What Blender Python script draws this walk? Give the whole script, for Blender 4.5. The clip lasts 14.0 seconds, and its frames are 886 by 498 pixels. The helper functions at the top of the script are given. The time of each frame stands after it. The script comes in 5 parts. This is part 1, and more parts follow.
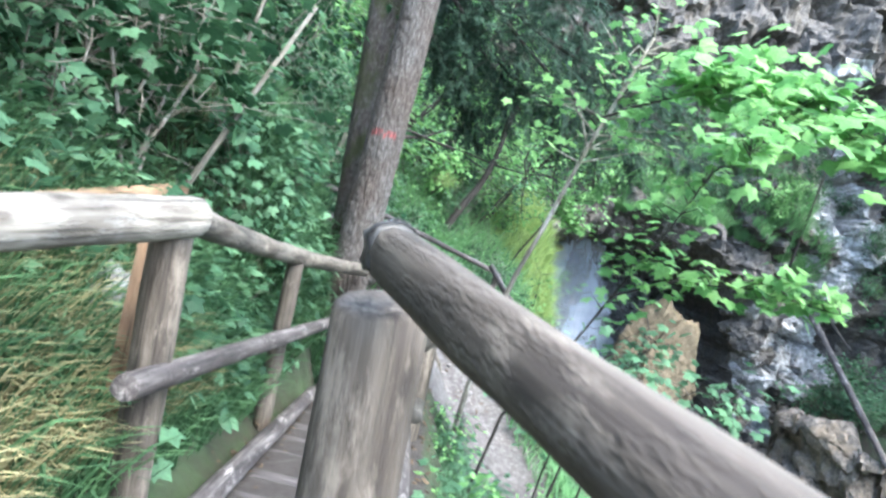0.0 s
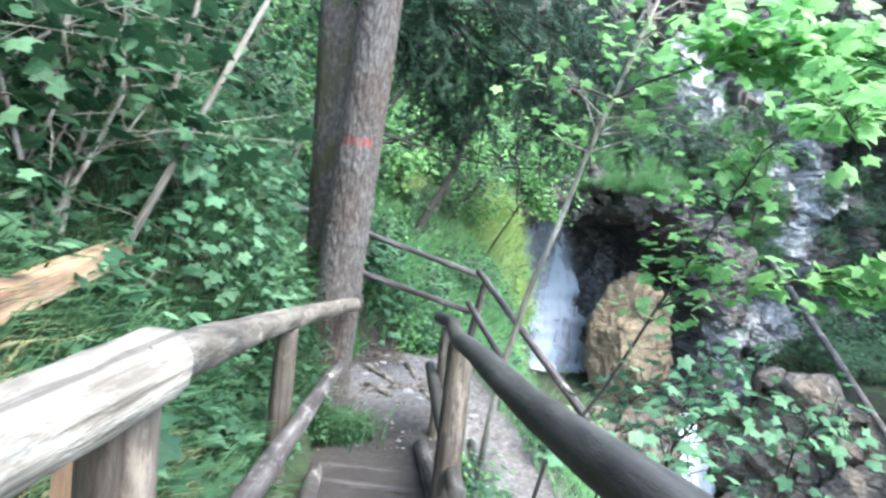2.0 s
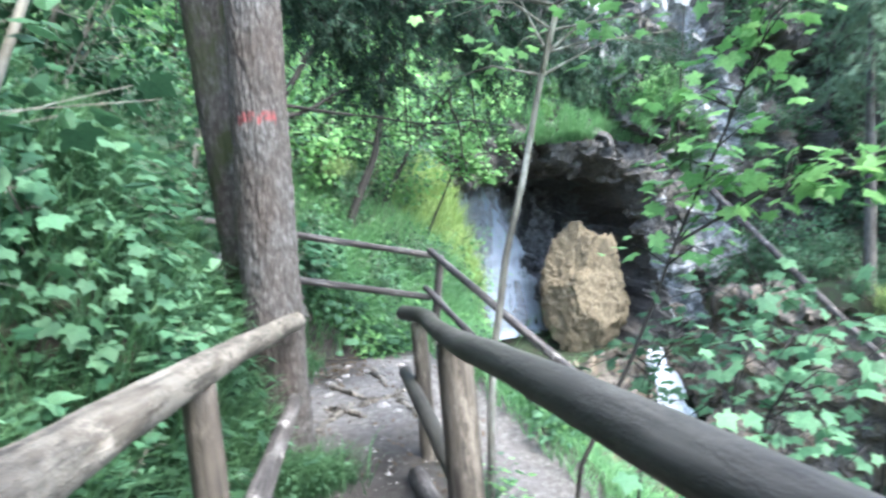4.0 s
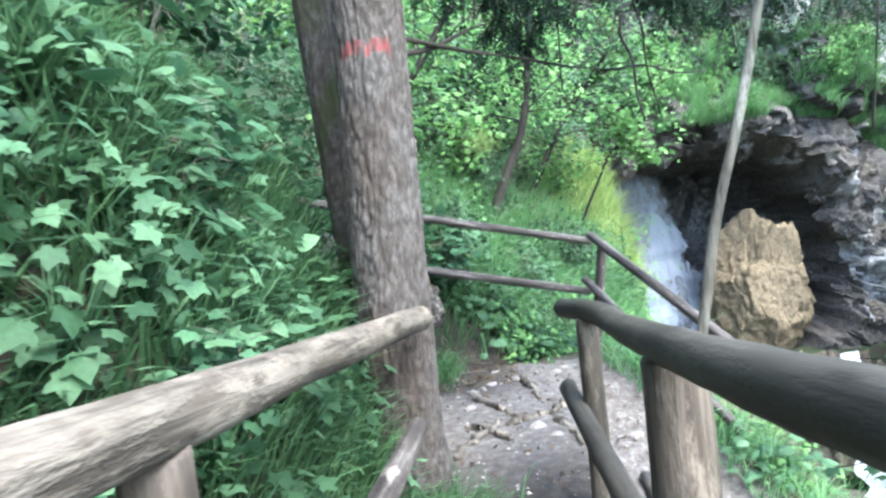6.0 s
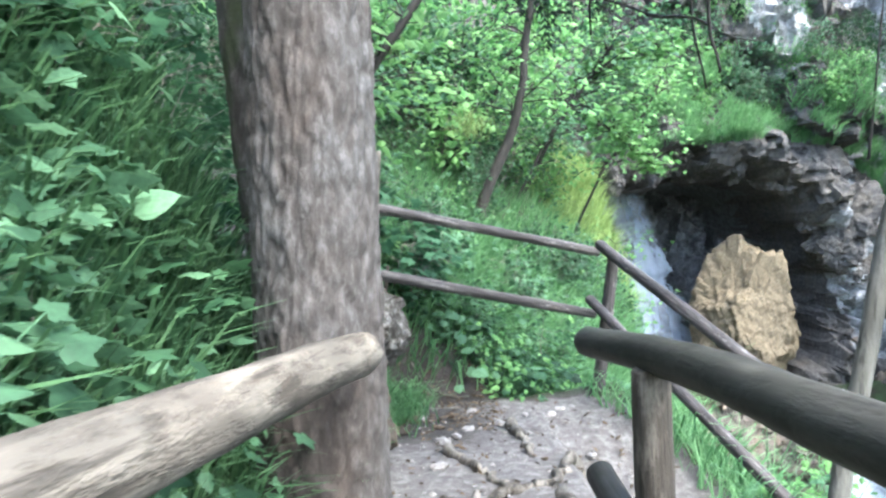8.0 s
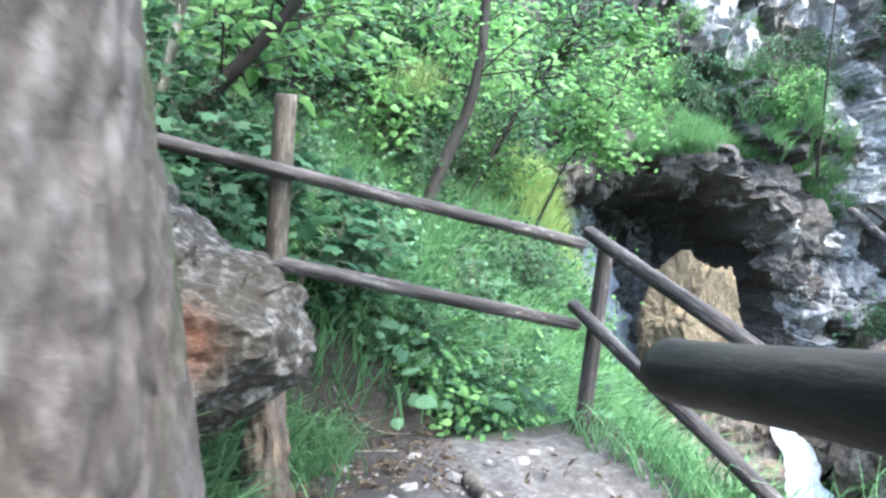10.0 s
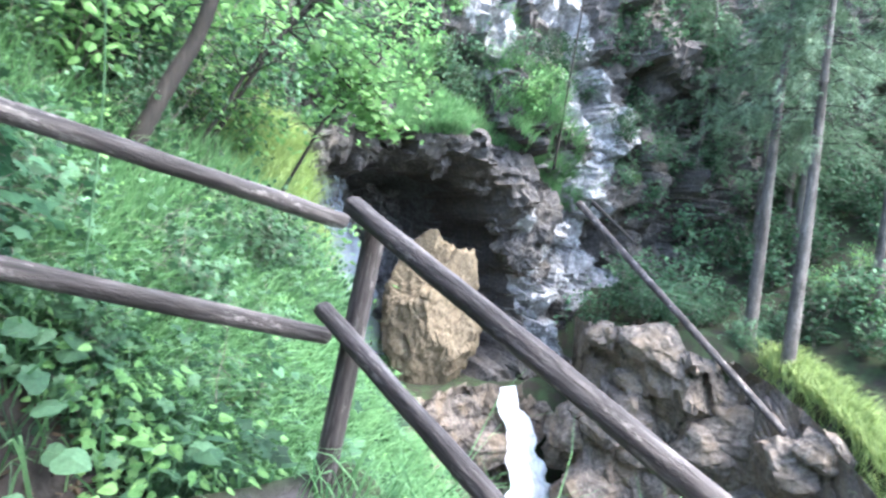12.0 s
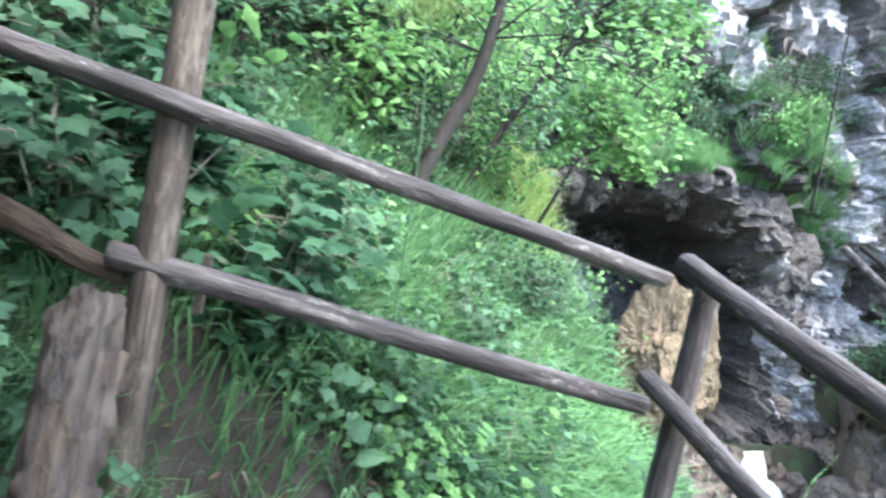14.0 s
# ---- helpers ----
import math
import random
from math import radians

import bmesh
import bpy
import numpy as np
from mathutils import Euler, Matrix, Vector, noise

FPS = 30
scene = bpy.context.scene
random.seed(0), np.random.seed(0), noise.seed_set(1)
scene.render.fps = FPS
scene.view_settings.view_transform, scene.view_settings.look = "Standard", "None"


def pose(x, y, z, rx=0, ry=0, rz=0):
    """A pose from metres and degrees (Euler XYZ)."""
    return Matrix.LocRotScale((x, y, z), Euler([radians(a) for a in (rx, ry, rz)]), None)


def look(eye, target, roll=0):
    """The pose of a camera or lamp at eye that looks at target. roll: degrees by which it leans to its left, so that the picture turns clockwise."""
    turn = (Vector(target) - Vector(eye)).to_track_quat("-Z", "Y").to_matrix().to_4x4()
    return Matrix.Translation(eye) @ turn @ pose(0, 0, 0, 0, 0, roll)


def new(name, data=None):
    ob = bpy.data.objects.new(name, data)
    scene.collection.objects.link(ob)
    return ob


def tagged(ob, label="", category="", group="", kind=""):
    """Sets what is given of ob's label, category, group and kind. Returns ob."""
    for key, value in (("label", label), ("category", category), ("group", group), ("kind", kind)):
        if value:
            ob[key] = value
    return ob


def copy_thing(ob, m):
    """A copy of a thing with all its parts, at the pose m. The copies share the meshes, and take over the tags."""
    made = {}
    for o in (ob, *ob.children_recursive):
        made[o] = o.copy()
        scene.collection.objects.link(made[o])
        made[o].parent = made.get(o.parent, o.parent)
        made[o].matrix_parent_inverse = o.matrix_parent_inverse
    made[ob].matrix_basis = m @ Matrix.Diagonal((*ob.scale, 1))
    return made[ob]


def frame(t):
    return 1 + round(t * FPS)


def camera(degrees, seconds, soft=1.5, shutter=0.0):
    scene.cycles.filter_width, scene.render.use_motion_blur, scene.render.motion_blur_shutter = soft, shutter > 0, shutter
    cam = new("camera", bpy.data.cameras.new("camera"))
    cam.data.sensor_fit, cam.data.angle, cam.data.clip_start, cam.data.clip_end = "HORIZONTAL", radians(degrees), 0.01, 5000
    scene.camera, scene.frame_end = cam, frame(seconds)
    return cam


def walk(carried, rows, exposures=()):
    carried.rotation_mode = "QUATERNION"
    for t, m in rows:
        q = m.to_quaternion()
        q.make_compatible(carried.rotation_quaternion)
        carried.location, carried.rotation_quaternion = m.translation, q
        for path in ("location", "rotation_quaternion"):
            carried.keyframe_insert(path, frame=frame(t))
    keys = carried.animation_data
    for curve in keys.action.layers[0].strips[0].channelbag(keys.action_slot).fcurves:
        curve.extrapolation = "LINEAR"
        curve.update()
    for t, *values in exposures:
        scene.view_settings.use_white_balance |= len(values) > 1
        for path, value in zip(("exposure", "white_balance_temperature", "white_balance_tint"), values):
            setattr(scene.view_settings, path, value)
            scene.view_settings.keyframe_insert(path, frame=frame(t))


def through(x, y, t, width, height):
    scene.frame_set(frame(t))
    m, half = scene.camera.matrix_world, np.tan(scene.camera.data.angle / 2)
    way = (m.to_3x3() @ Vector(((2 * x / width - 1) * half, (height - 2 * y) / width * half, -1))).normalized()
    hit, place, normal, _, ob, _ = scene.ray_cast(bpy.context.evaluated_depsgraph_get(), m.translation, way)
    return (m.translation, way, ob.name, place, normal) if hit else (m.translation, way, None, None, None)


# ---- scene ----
cam = camera(66.7, 14.0, soft=2.5, shutter=0.3)
PATH = [
    (0, (-0.002, 0.085, 1.767), (0.046, 2.076, 1.578), 13.9),
    (0.5, (-0.077, 0.217, 1.848), (-0.121, 2.213, 1.719), 14.2),
    (1, (-0.239, 0.472, 1.802), (-0.342, 2.464, 1.654), 13.6),
    (1.5, (-0.314, 0.715, 1.798), (-0.352, 2.707, 1.626), 11.3),
    (2, (-0.396, 1.069, 1.840), (-0.207, 3.051, 1.652), 7.7),
    (2.5, (-0.477, 1.312, 1.817), (-0.052, 3.254, 1.601), 8.7),
    (3, (-0.416, 1.659, 1.782), (0.174, 3.554, 1.536), 8.9),
    (3.5, (-0.447, 1.936, 1.714), (0.192, 3.814, 1.459), 7.3),
    (4, (-0.399, 2.170, 1.666), (-0.019, 4.121, 1.439), -3.9),
    (4.2, (-0.412, 2.160, 1.651), (-0.198, 4.138, 1.449), -4.3),
    (6.3, (-0.305, 3.604, 1.361), (-0.369, 5.593, 1.169), -5.9),
    (6.5, (-0.309, 3.728, 1.338), (-0.376, 5.718, 1.153), -5.6),
    (7, (-0.319, 4.083, 1.273), (-0.361, 6.075, 1.106), -4.9),
    (7.5, (-0.324, 4.464, 1.214), (-0.342, 6.457, 1.051), -3.6),
    (9.8, (-0.323, 6.093, 0.950), (-0.144, 8.081, 0.817), -1.2),
    (10, (-0.283, 6.271, 0.879), (-0.090, 8.257, 0.753), -1.0),
    (10.5, (-0.192, 6.638, 0.830), (0.055, 8.619, 0.698), -0.7),
    (11, (-0.173, 7.086, 0.810), (0.275, 9.030, 0.666), 0.4),
    (11.5, (-0.015, 7.430, 0.817), (0.663, 9.306, 0.672), 2.0),
    (12, (0.089, 7.629, 0.824), (0.989, 9.405, 0.632), 4.7),
    (12.5, (0.079, 7.701, 0.803), (1.084, 9.417, 0.593), 5.7),
    (13, (0.009, 7.787, 0.811), (0.760, 9.630, 0.615), 4.8),
    (13.5, (-0.043, 7.842, 0.811), (0.433, 9.779, 0.657), 4.2),
    (14, (-0.257, 7.977, 0.846), (0.032, 9.953, 0.717), 4.7),
]
walk(cam, [(t, look(eye, target, roll)) for t, eye, target, roll in PATH], [(0, 3.24, 6100, 3), (4.2, 3.33, 6100, 3), (7.0, 3.34, 6200, 3), (9.8, 3.42, 6150, 4), (11.5, 3.62, 6150, 10), (14, 3.5, 6200, 8)])

# ---- world, sun, exposure ----
world = bpy.data.worlds.new("world")
scene.world = world
world.use_nodes = True
wn = world.node_tree.nodes
sky = wn.new("ShaderNodeTexSky")
sky.sky_type = "NISHITA"
sky.sun_disc = False
SUN_UP, SUN_ROUND = 55, 140
sky.sun_elevation, sky.sun_rotation = radians(SUN_UP), radians(SUN_ROUND)
sky.air_density, sky.dust_density = 1.0, 3.0
bg = wn["Background"]
bg.inputs["Strength"].default_value = 0.15
world.node_tree.links.new(sky.outputs[0], bg.inputs["Color"])

sun_data = bpy.data.lights.new("sun", "SUN")
sun_data.energy, sun_data.angle, sun_data.color = 0.9, radians(35), (1.0, 0.98, 0.95)
sun = new("sun", sun_data)
TO_SUN = Vector((math.sin(radians(SUN_ROUND)) * math.cos(radians(SUN_UP)), math.cos(radians(SUN_ROUND)) * math.cos(radians(SUN_UP)), math.sin(radians(SUN_UP))))
sun.matrix_world = look(TO_SUN * 40, (0, 0, 0))

rng = np.random.default_rng(7)


# ---- materials ----
def material(name, rough=0.8):
    m = bpy.data.materials.new(name)
    m.use_nodes = True
    b = m.node_tree.nodes["Principled BSDF"]
    b.inputs["Roughness"].default_value = rough
    return m, m.node_tree.nodes, m.node_tree.links, b


def ramp(nodes, stops):
    r = nodes.new("ShaderNodeValToRGB")
    while len(r.color_ramp.elements) < len(stops):
        r.color_ramp.elements.new(0.5)
    for e, (at, c) in zip(r.color_ramp.elements, stops):
        e.position, e.color = at, (*c, 1)
    return r


def texture(nodes, links, kind, scale, stretch=(1, 1, 1), detail=5.0, rough=0.6, coords="Object"):
    tc, mp = nodes.new("ShaderNodeTexCoord"), nodes.new("ShaderNodeMapping")
    mp.inputs["Scale"].default_value = stretch
    links.new(tc.outputs[coords], mp.inputs["Vector"])
    t = nodes.new(kind)
    t.inputs["Scale"].default_value = scale
    if kind == "ShaderNodeTexNoise":
        t.inputs["Detail"].default_value, t.inputs["Roughness"].default_value = detail, rough
    links.new(mp.outputs[0], t.inputs["Vector"])
    return t


def mix(nodes, links, fac, a, b, blend="MIX"):
    m = nodes.new("ShaderNodeMix")
    m.data_type, m.blend_type = "RGBA", blend
    for sock, v in ((m.inputs[0], fac), (m.inputs[6], a), (m.inputs[7], b)):
        if isinstance(v, (tuple, float, int)):
            sock.default_value = (*v, 1) if isinstance(v, tuple) else v
        else:
            links.new(v, sock)
    return m.outputs[2]


def bump(nodes, links, bsdf, height, strength, distance):
    b = nodes.new("ShaderNodeBump")
    b.inputs["Strength"].default_value, b.inputs["Distance"].default_value = strength, distance
    links.new(height, b.inputs["Height"])
    links.new(b.outputs[0], bsdf.inputs["Normal"])


def wood(name, dark, mid, pale, patch, rough=0.75, relief=0.45, scuff=0.6, worn=0.52):
    """Peeled log: fibres along local z, patches of grey bast and pale wood."""
    m, n, l, b = material(name, rough)
    fibre = texture(n, l, "ShaderNodeTexNoise", 30, (1, 1, 0.06), 6, 0.65)
    blot = texture(n, l, "ShaderNodeTexNoise", 11, (1, 1, 0.3), 5, 0.65)
    knot = texture(n, l, "ShaderNodeTexNoise", 3.0, (1, 1, 0.6), 3, 0.55)
    base = ramp(n, [(0.36, dark), (0.5, mid), (0.66, pale)])
    l.new(fibre.outputs[0], base.inputs[0])
    mask = ramp(n, [(0.44, (0, 0, 0)), (0.56, (1, 1, 1))])
    l.new(blot.outputs[0], mask.inputs[0])
    c = mix(n, l, mask.outputs[0], base.outputs[0], patch)
    c2 = mix(n, l, 0.4, c, base.outputs[0])
    split = texture(n, l, "ShaderNodeTexNoise", 55, (1, 1, 0.025), 4, 0.6)
    gap = ramp(n, [(0.36, (0.25, 0.24, 0.23)), (0.45, (1, 1, 1))])
    l.new(split.outputs[0], gap.inputs[0])
    c2 = mix(n, l, 0.8, c2, gap.outputs[0], "MULTIPLY")
    eye = texture(n, l, "ShaderNodeTexVoronoi", 9, (1, 1, 0.45))
    spot = ramp(n, [(0.06, (0.2, 0.17, 0.15)), (0.2, (1, 1, 1))])
    l.new(eye.outputs["Distance"], spot.inputs[0])
    c2 = mix(n, l, 0.8, c2, spot.outputs[0], "MULTIPLY")
    bare = texture(n, l, "ShaderNodeTexNoise", 8, (1, 1, 0.3), 6, 0.75)
    rub = ramp(n, [(worn, (0, 0, 0)), (worn + 0.09, (scuff, scuff, scuff))])
    l.new(bare.outputs[0], rub.inputs[0])
    c2 = mix(n, l, rub.outputs[0], c2, tuple(min(0.42, 1.7 * v) for v in pale))
    dirt = ramp(n, [(0.36, (0.3, 0.29, 0.29)), (0.56, (1, 1, 1))])
    l.new(knot.outputs[0], dirt.inputs[0])
    l.new(mix(n, l, 0.8, c2, dirt.outputs[0], "MULTIPLY"), b.inputs["Base Color"])
    add = n.new("ShaderNodeMath")
    add.operation = "ADD"
    l.new(fibre.outputs[0], add.inputs[0])
    l.new(mask.outputs[0], add.inputs[1])
    bump(n, l, b, add.outputs[0], relief, 0.007)
    return m


WOOD_PALE = wood("peeled_pale_log", (0.04, 0.032, 0.025), (0.08, 0.066, 0.053), (0.15, 0.131, 0.11), (0.2, 0.18, 0.155), 0.75, 0.6, 0.75, 0.53)
WOOD_PEELED = wood("bleached_peeled_log", (0.12, 0.104, 0.085), (0.2, 0.18, 0.152), (0.31, 0.29, 0.258), (0.29, 0.268, 0.236), 0.75, 0.5, 0.6, 0.55)
WOOD_GREY = wood("weathered_grey_log", (0.024, 0.02, 0.02), (0.055, 0.047, 0.047), (0.18, 0.166, 0.162), (0.046, 0.037, 0.038), 0.75, 0.6, 0.95, 0.55)
WOOD_DARK = wood("damp_dark_log", (0.02, 0.019, 0.017), (0.04, 0.037, 0.033), (0.07, 0.066, 0.06), (0.034, 0.032, 0.028), 0.65, 0.2, 0.25)
WOOD_POST = wood("brown_post", (0.04, 0.031, 0.025), (0.08, 0.065, 0.053), (0.15, 0.129, 0.108), (0.062, 0.05, 0.04))
WOOD_SAWN = wood("fresh_sawn_orange", (0.24, 0.14, 0.08), (0.34, 0.21, 0.13), (0.42, 0.3, 0.2), (0.3, 0.19, 0.12), 0.75, 0.3, 0.3)
WOOD_STEM = wood("dark_stem_bark", (0.009, 0.0075, 0.006), (0.016, 0.0135, 0.0115), (0.028, 0.0245, 0.021), (0.013, 0.011, 0.0095), 0.85, 0.4, 0.1)
WOOD_PEEL = wood("peeling_brown_log", (0.016, 0.011, 0.008), (0.065, 0.045, 0.03), (0.14, 0.105, 0.07), (0.095, 0.08, 0.066), 0.85, 0.9, 0.2)
WOOD_ROTTEN = wood("rotten_dark_log", (0.014, 0.008, 0.006), (0.04, 0.024, 0.018), (0.1, 0.07, 0.05), (0.05, 0.035, 0.025), 0.85, 0.8, 0.3)
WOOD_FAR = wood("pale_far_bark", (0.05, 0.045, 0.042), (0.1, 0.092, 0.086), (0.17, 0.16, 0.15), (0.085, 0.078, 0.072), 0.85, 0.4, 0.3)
WOOD_TWIG = wood("grey_dead_stem", (0.12, 0.115, 0.1), (0.19, 0.18, 0.155), (0.28, 0.26, 0.23), (0.15, 0.135, 0.11))


def bark_material(moss=0.0):
    """Grey bark plates between dark grooves, with moss in patches."""
    m, n, l, b = material("spruce_bark", 0.9)
    big = texture(n, l, "ShaderNodeTexNoise", 2.4, (1, 1, 0.6), 5)
    fine = texture(n, l, "ShaderNodeTexNoise", 34, (1, 1, 0.5), 8, 0.7)
    flake = texture(n, l, "ShaderNodeTexNoise", 120, (1, 1, 0.6), 4, 0.6)
    tone = ramp(n, [(0.36, (0.036, 0.032, 0.031)), (0.5, (0.066, 0.062, 0.062)), (0.64, (0.12, 0.117, 0.121))])
    l.new(fine.outputs[0], tone.inputs[0])
    age = ramp(n, [(0.38, (0.62, 0.5, 0.43)), (0.6, (1, 1, 1))])
    l.new(big.outputs[0], age.inputs[0])
    groove = n.new("ShaderNodeAttribute")
    groove.attribute_name = "groove"
    c = mix(n, l, 1.0, tone.outputs[0], age.outputs[0], "MULTIPLY")
    c = mix(n, l, groove.outputs["Fac"], c, (0.02, 0.016, 0.014))
    if moss:
        spread = texture(n, l, "ShaderNodeTexNoise", 5, (1, 1, 0.7), 6, 0.65)
        patch = ramp(n, [(0.46, (0, 0, 0)), (0.6, (moss, moss, moss))])
        l.new(spread.outputs[0], patch.inputs[0])
        c = mix(n, l, patch.outputs[0], c, (0.028, 0.036, 0.014))
    # worn red trail mark, two dabs of paint
    at = n.new("ShaderNodeAttribute")
    at.attribute_name = "paint"
    wear = n.new("ShaderNodeMath")
    wear.operation = "MULTIPLY"
    worn = ramp(n, [(0.42, (0.1, 0.1, 0.1)), (0.56, (0.9, 0.9, 0.9))])
    l.new(fine.outputs[0], worn.inputs[0])
    l.new(at.outputs["Fac"], wear.inputs[0])
    l.new(worn.outputs[0], wear.inputs[1])
    c = mix(n, l, wear.outputs[0], c, (0.18, 0.034, 0.038))
    l.new(c, b.inputs["Base Color"])
    add = n.new("ShaderNodeMath")
    l.new(fine.outputs[0], add.inputs[0])
    l.new(flake.outputs[0], add.inputs[1])
    bump(n, l, b, add.outputs[0], 0.55, 0.008)
    return m


BARK = bark_material()
BARK_MOSSY = bark_material(1.0)


def rock(name, dark, mid, pale, streak, scale=1.0, mark=None):
    m, n, l, b = material(name, 0.85)
    a = texture(n, l, "ShaderNodeTexNoise", 1.1 * scale, (1, 1, 0.5), 8, 0.65)
    f = texture(n, l, "ShaderNodeTexNoise", 7 * scale, (1, 1, 1), 8, 0.7)
    v = texture(n, l, "ShaderNodeTexVoronoi", 1.6 * scale, (1, 1, 0.6))
    v.feature = "DISTANCE_TO_EDGE"
    tone = ramp(n, [(0.34, dark), (0.5, mid), (0.66, pale)])
    l.new(f.outputs[0], tone.inputs[0])
    s = ramp(n, [(0.48, (0, 0, 0)), (0.6, (1, 1, 1))])
    l.new(a.outputs[0], s.inputs[0])
    c = mix(n, l, s.outputs[0], tone.outputs[0], streak)
    c = mix(n, l, 0.5, tone.outputs[0], c)
    crack = ramp(n, [(0.0, (0.45, 0.45, 0.45)), (0.05, (1, 1, 1))])
    l.new(v.outputs["Distance"], crack.inputs[0])
    c = mix(n, l, 0.3 if mark else 0.6, c, crack.outputs[0], "MULTIPLY")
    if mark:
        # faded orange paint dab
        tc, far = n.new("ShaderNodeTexCoord"), n.new("ShaderNodeVectorMath")
        far.operation = "DISTANCE"
        far.inputs[1].default_value = mark
        l.new(tc.outputs["Object"], far.inputs[0])
        add = n.new("ShaderNodeMath")
        add.operation = "MULTIPLY_ADD"
        add.inputs[1].default_value, add.inputs[2].default_value = -0.2, 0.1
        l.new(f.outputs[0], add.inputs[0])
        tot = n.new("ShaderNodeMath")
        l.new(far.outputs["Value"], tot.inputs[0])
        l.new(add.outputs[0], tot.inputs[1])
        dab = ramp(n, [(0.05, (0.42, 0.42, 0.42)), (0.13, (0, 0, 0))])
        l.new(tot.outputs[0], dab.inputs[0])
        c = mix(n, l, dab.outputs[0], c, (0.2, 0.07, 0.036))
    l.new(c, b.inputs["Base Color"])
    bump(n, l, b, f.outputs[0], 0.7, 0.08 / scale)
    return m


# overhang rock tones include a lift that stands in for haze
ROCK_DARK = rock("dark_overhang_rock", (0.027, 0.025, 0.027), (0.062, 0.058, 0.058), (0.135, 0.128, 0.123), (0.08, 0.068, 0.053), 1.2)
ROCK_PALE = rock("pale_wet_limestone", (0.14, 0.14, 0.15), (0.28, 0.285, 0.3), (0.5, 0.51, 0.54), (0.16, 0.16, 0.16), 0.7)
ROCK_OCHRE = rock("ochre_boulder_rock", (0.09, 0.07, 0.044), (0.15, 0.118, 0.077), (0.21, 0.172, 0.118), (0.12, 0.092, 0.058), 1.6)
# brown rock raised in tone to carry the mist over the gorge
ROCK_BROWN = rock("brown_gorge_rock", (0.05, 0.042, 0.037), (0.12, 0.102, 0.088), (0.22, 0.19, 0.165), (0.19, 0.14, 0.09), 1.1)
ROCK_GREY = rock("grey_boulder_rock", (0.012, 0.01, 0.008), (0.036, 0.031, 0.026), (0.22, 0.215, 0.21), (0.03, 0.024, 0.014), 3.2, (0.3, -0.29, 0.04))
# cave walls are paler and bluish, with the mist inside put into their colour
ROCK_CAVE = rock("cave_rock_paled_for_mist", (0.05, 0.053, 0.06), (0.12, 0.126, 0.14), (0.22, 0.23, 0.25), (0.08, 0.085, 0.095), 0.6)
STONE = rock("path_stone", (0.12, 0.112, 0.106), (0.22, 0.205, 0.198), (0.36, 0.34, 0.33), (0.17, 0.15, 0.135), 14.0)


def ground_material():
    m, n, l, b = material("forest_soil", 0.95)
    at = n.new("ShaderNodeAttribute")
    at.attribute_name = "trodden"
    f = texture(n, l, "ShaderNodeTexNoise", 14, (1, 1, 1), 8, 0.7)
    g = texture(n, l, "ShaderNodeTexNoise", 2.2, (1, 1, 1), 5, 0.6)
    soil = ramp(n, [(0.32, (0.06, 0.053, 0.051)), (0.52, (0.115, 0.105, 0.102)), (0.7, (0.21, 0.198, 0.195))])
    l.new(f.outputs[0], soil.inputs[0])
    moss = ramp(n, [(0.36, (0.05, 0.04, 0.03)), (0.5, (0.04, 0.06, 0.025)), (0.68, (0.06, 0.11, 0.04))])
    l.new(g.outputs[0], moss.inputs[0])
    litter = mix(n, l, 0.8, moss.outputs[0], soil.outputs[0], "MULTIPLY")
    litter = mix(n, l, 0.35, litter, moss.outputs[0])
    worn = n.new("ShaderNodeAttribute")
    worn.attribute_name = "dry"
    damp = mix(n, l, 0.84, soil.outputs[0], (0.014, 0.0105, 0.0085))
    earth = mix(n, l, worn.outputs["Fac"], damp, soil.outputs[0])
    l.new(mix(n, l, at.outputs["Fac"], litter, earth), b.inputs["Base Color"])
    bump(n, l, b, f.outputs[0], 0.8, 0.03)
    return m


GROUND = ground_material()


def leaf(name, dark, light, through=0.35, rough=0.6):
    """Leaf blade: colour differs leaf by leaf, some light passes through it."""
    m, n, l, b = material(name, rough)
    b.inputs["Specular IOR Level"].default_value = 0.25
    geo, info = n.new("ShaderNodeNewGeometry"), n.new("ShaderNodeObjectInfo")
    r = ramp(n, [(0.0, dark), (1.0, light)])
    l.new(geo.outputs["Random Per Island"], r.inputs[0])
    vein = texture(n, l, "ShaderNodeTexNoise", 60, (1, 1, 1), 3)
    tone = ramp(n, [(0.3, (0.75, 0.75, 0.75)), (0.7, (1.15, 1.15, 1.1))])
    l.new(vein.outputs[0], tone.inputs[0])
    c = mix(n, l, 1.0, r.outputs[0], tone.outputs[0], "MULTIPLY")
    hue = n.new("ShaderNodeHueSaturation")
    span = n.new("ShaderNodeMapRange")
    span.inputs[3].default_value, span.inputs[4].default_value = 0.8, 1.2
    l.new(info.outputs["Random"], span.inputs[0])
    l.new(span.outputs[0], hue.inputs["Value"])
    l.new(c, hue.inputs["Color"])
    l.new(hue.outputs[0], b.inputs["Base Color"])
    tr = n.new("ShaderNodeBsdfTranslucent")
    l.new(hue.outputs[0], tr.inputs["Color"])
    mx = n.new("ShaderNodeMixShader")
    mx.inputs[0].default_value = through
    l.new(b.outputs[0], mx.inputs[1])
    l.new(tr.outputs[0], mx.inputs[2])
    l.new(mx.outputs[0], n["Material Output"].inputs["Surface"])
    return m


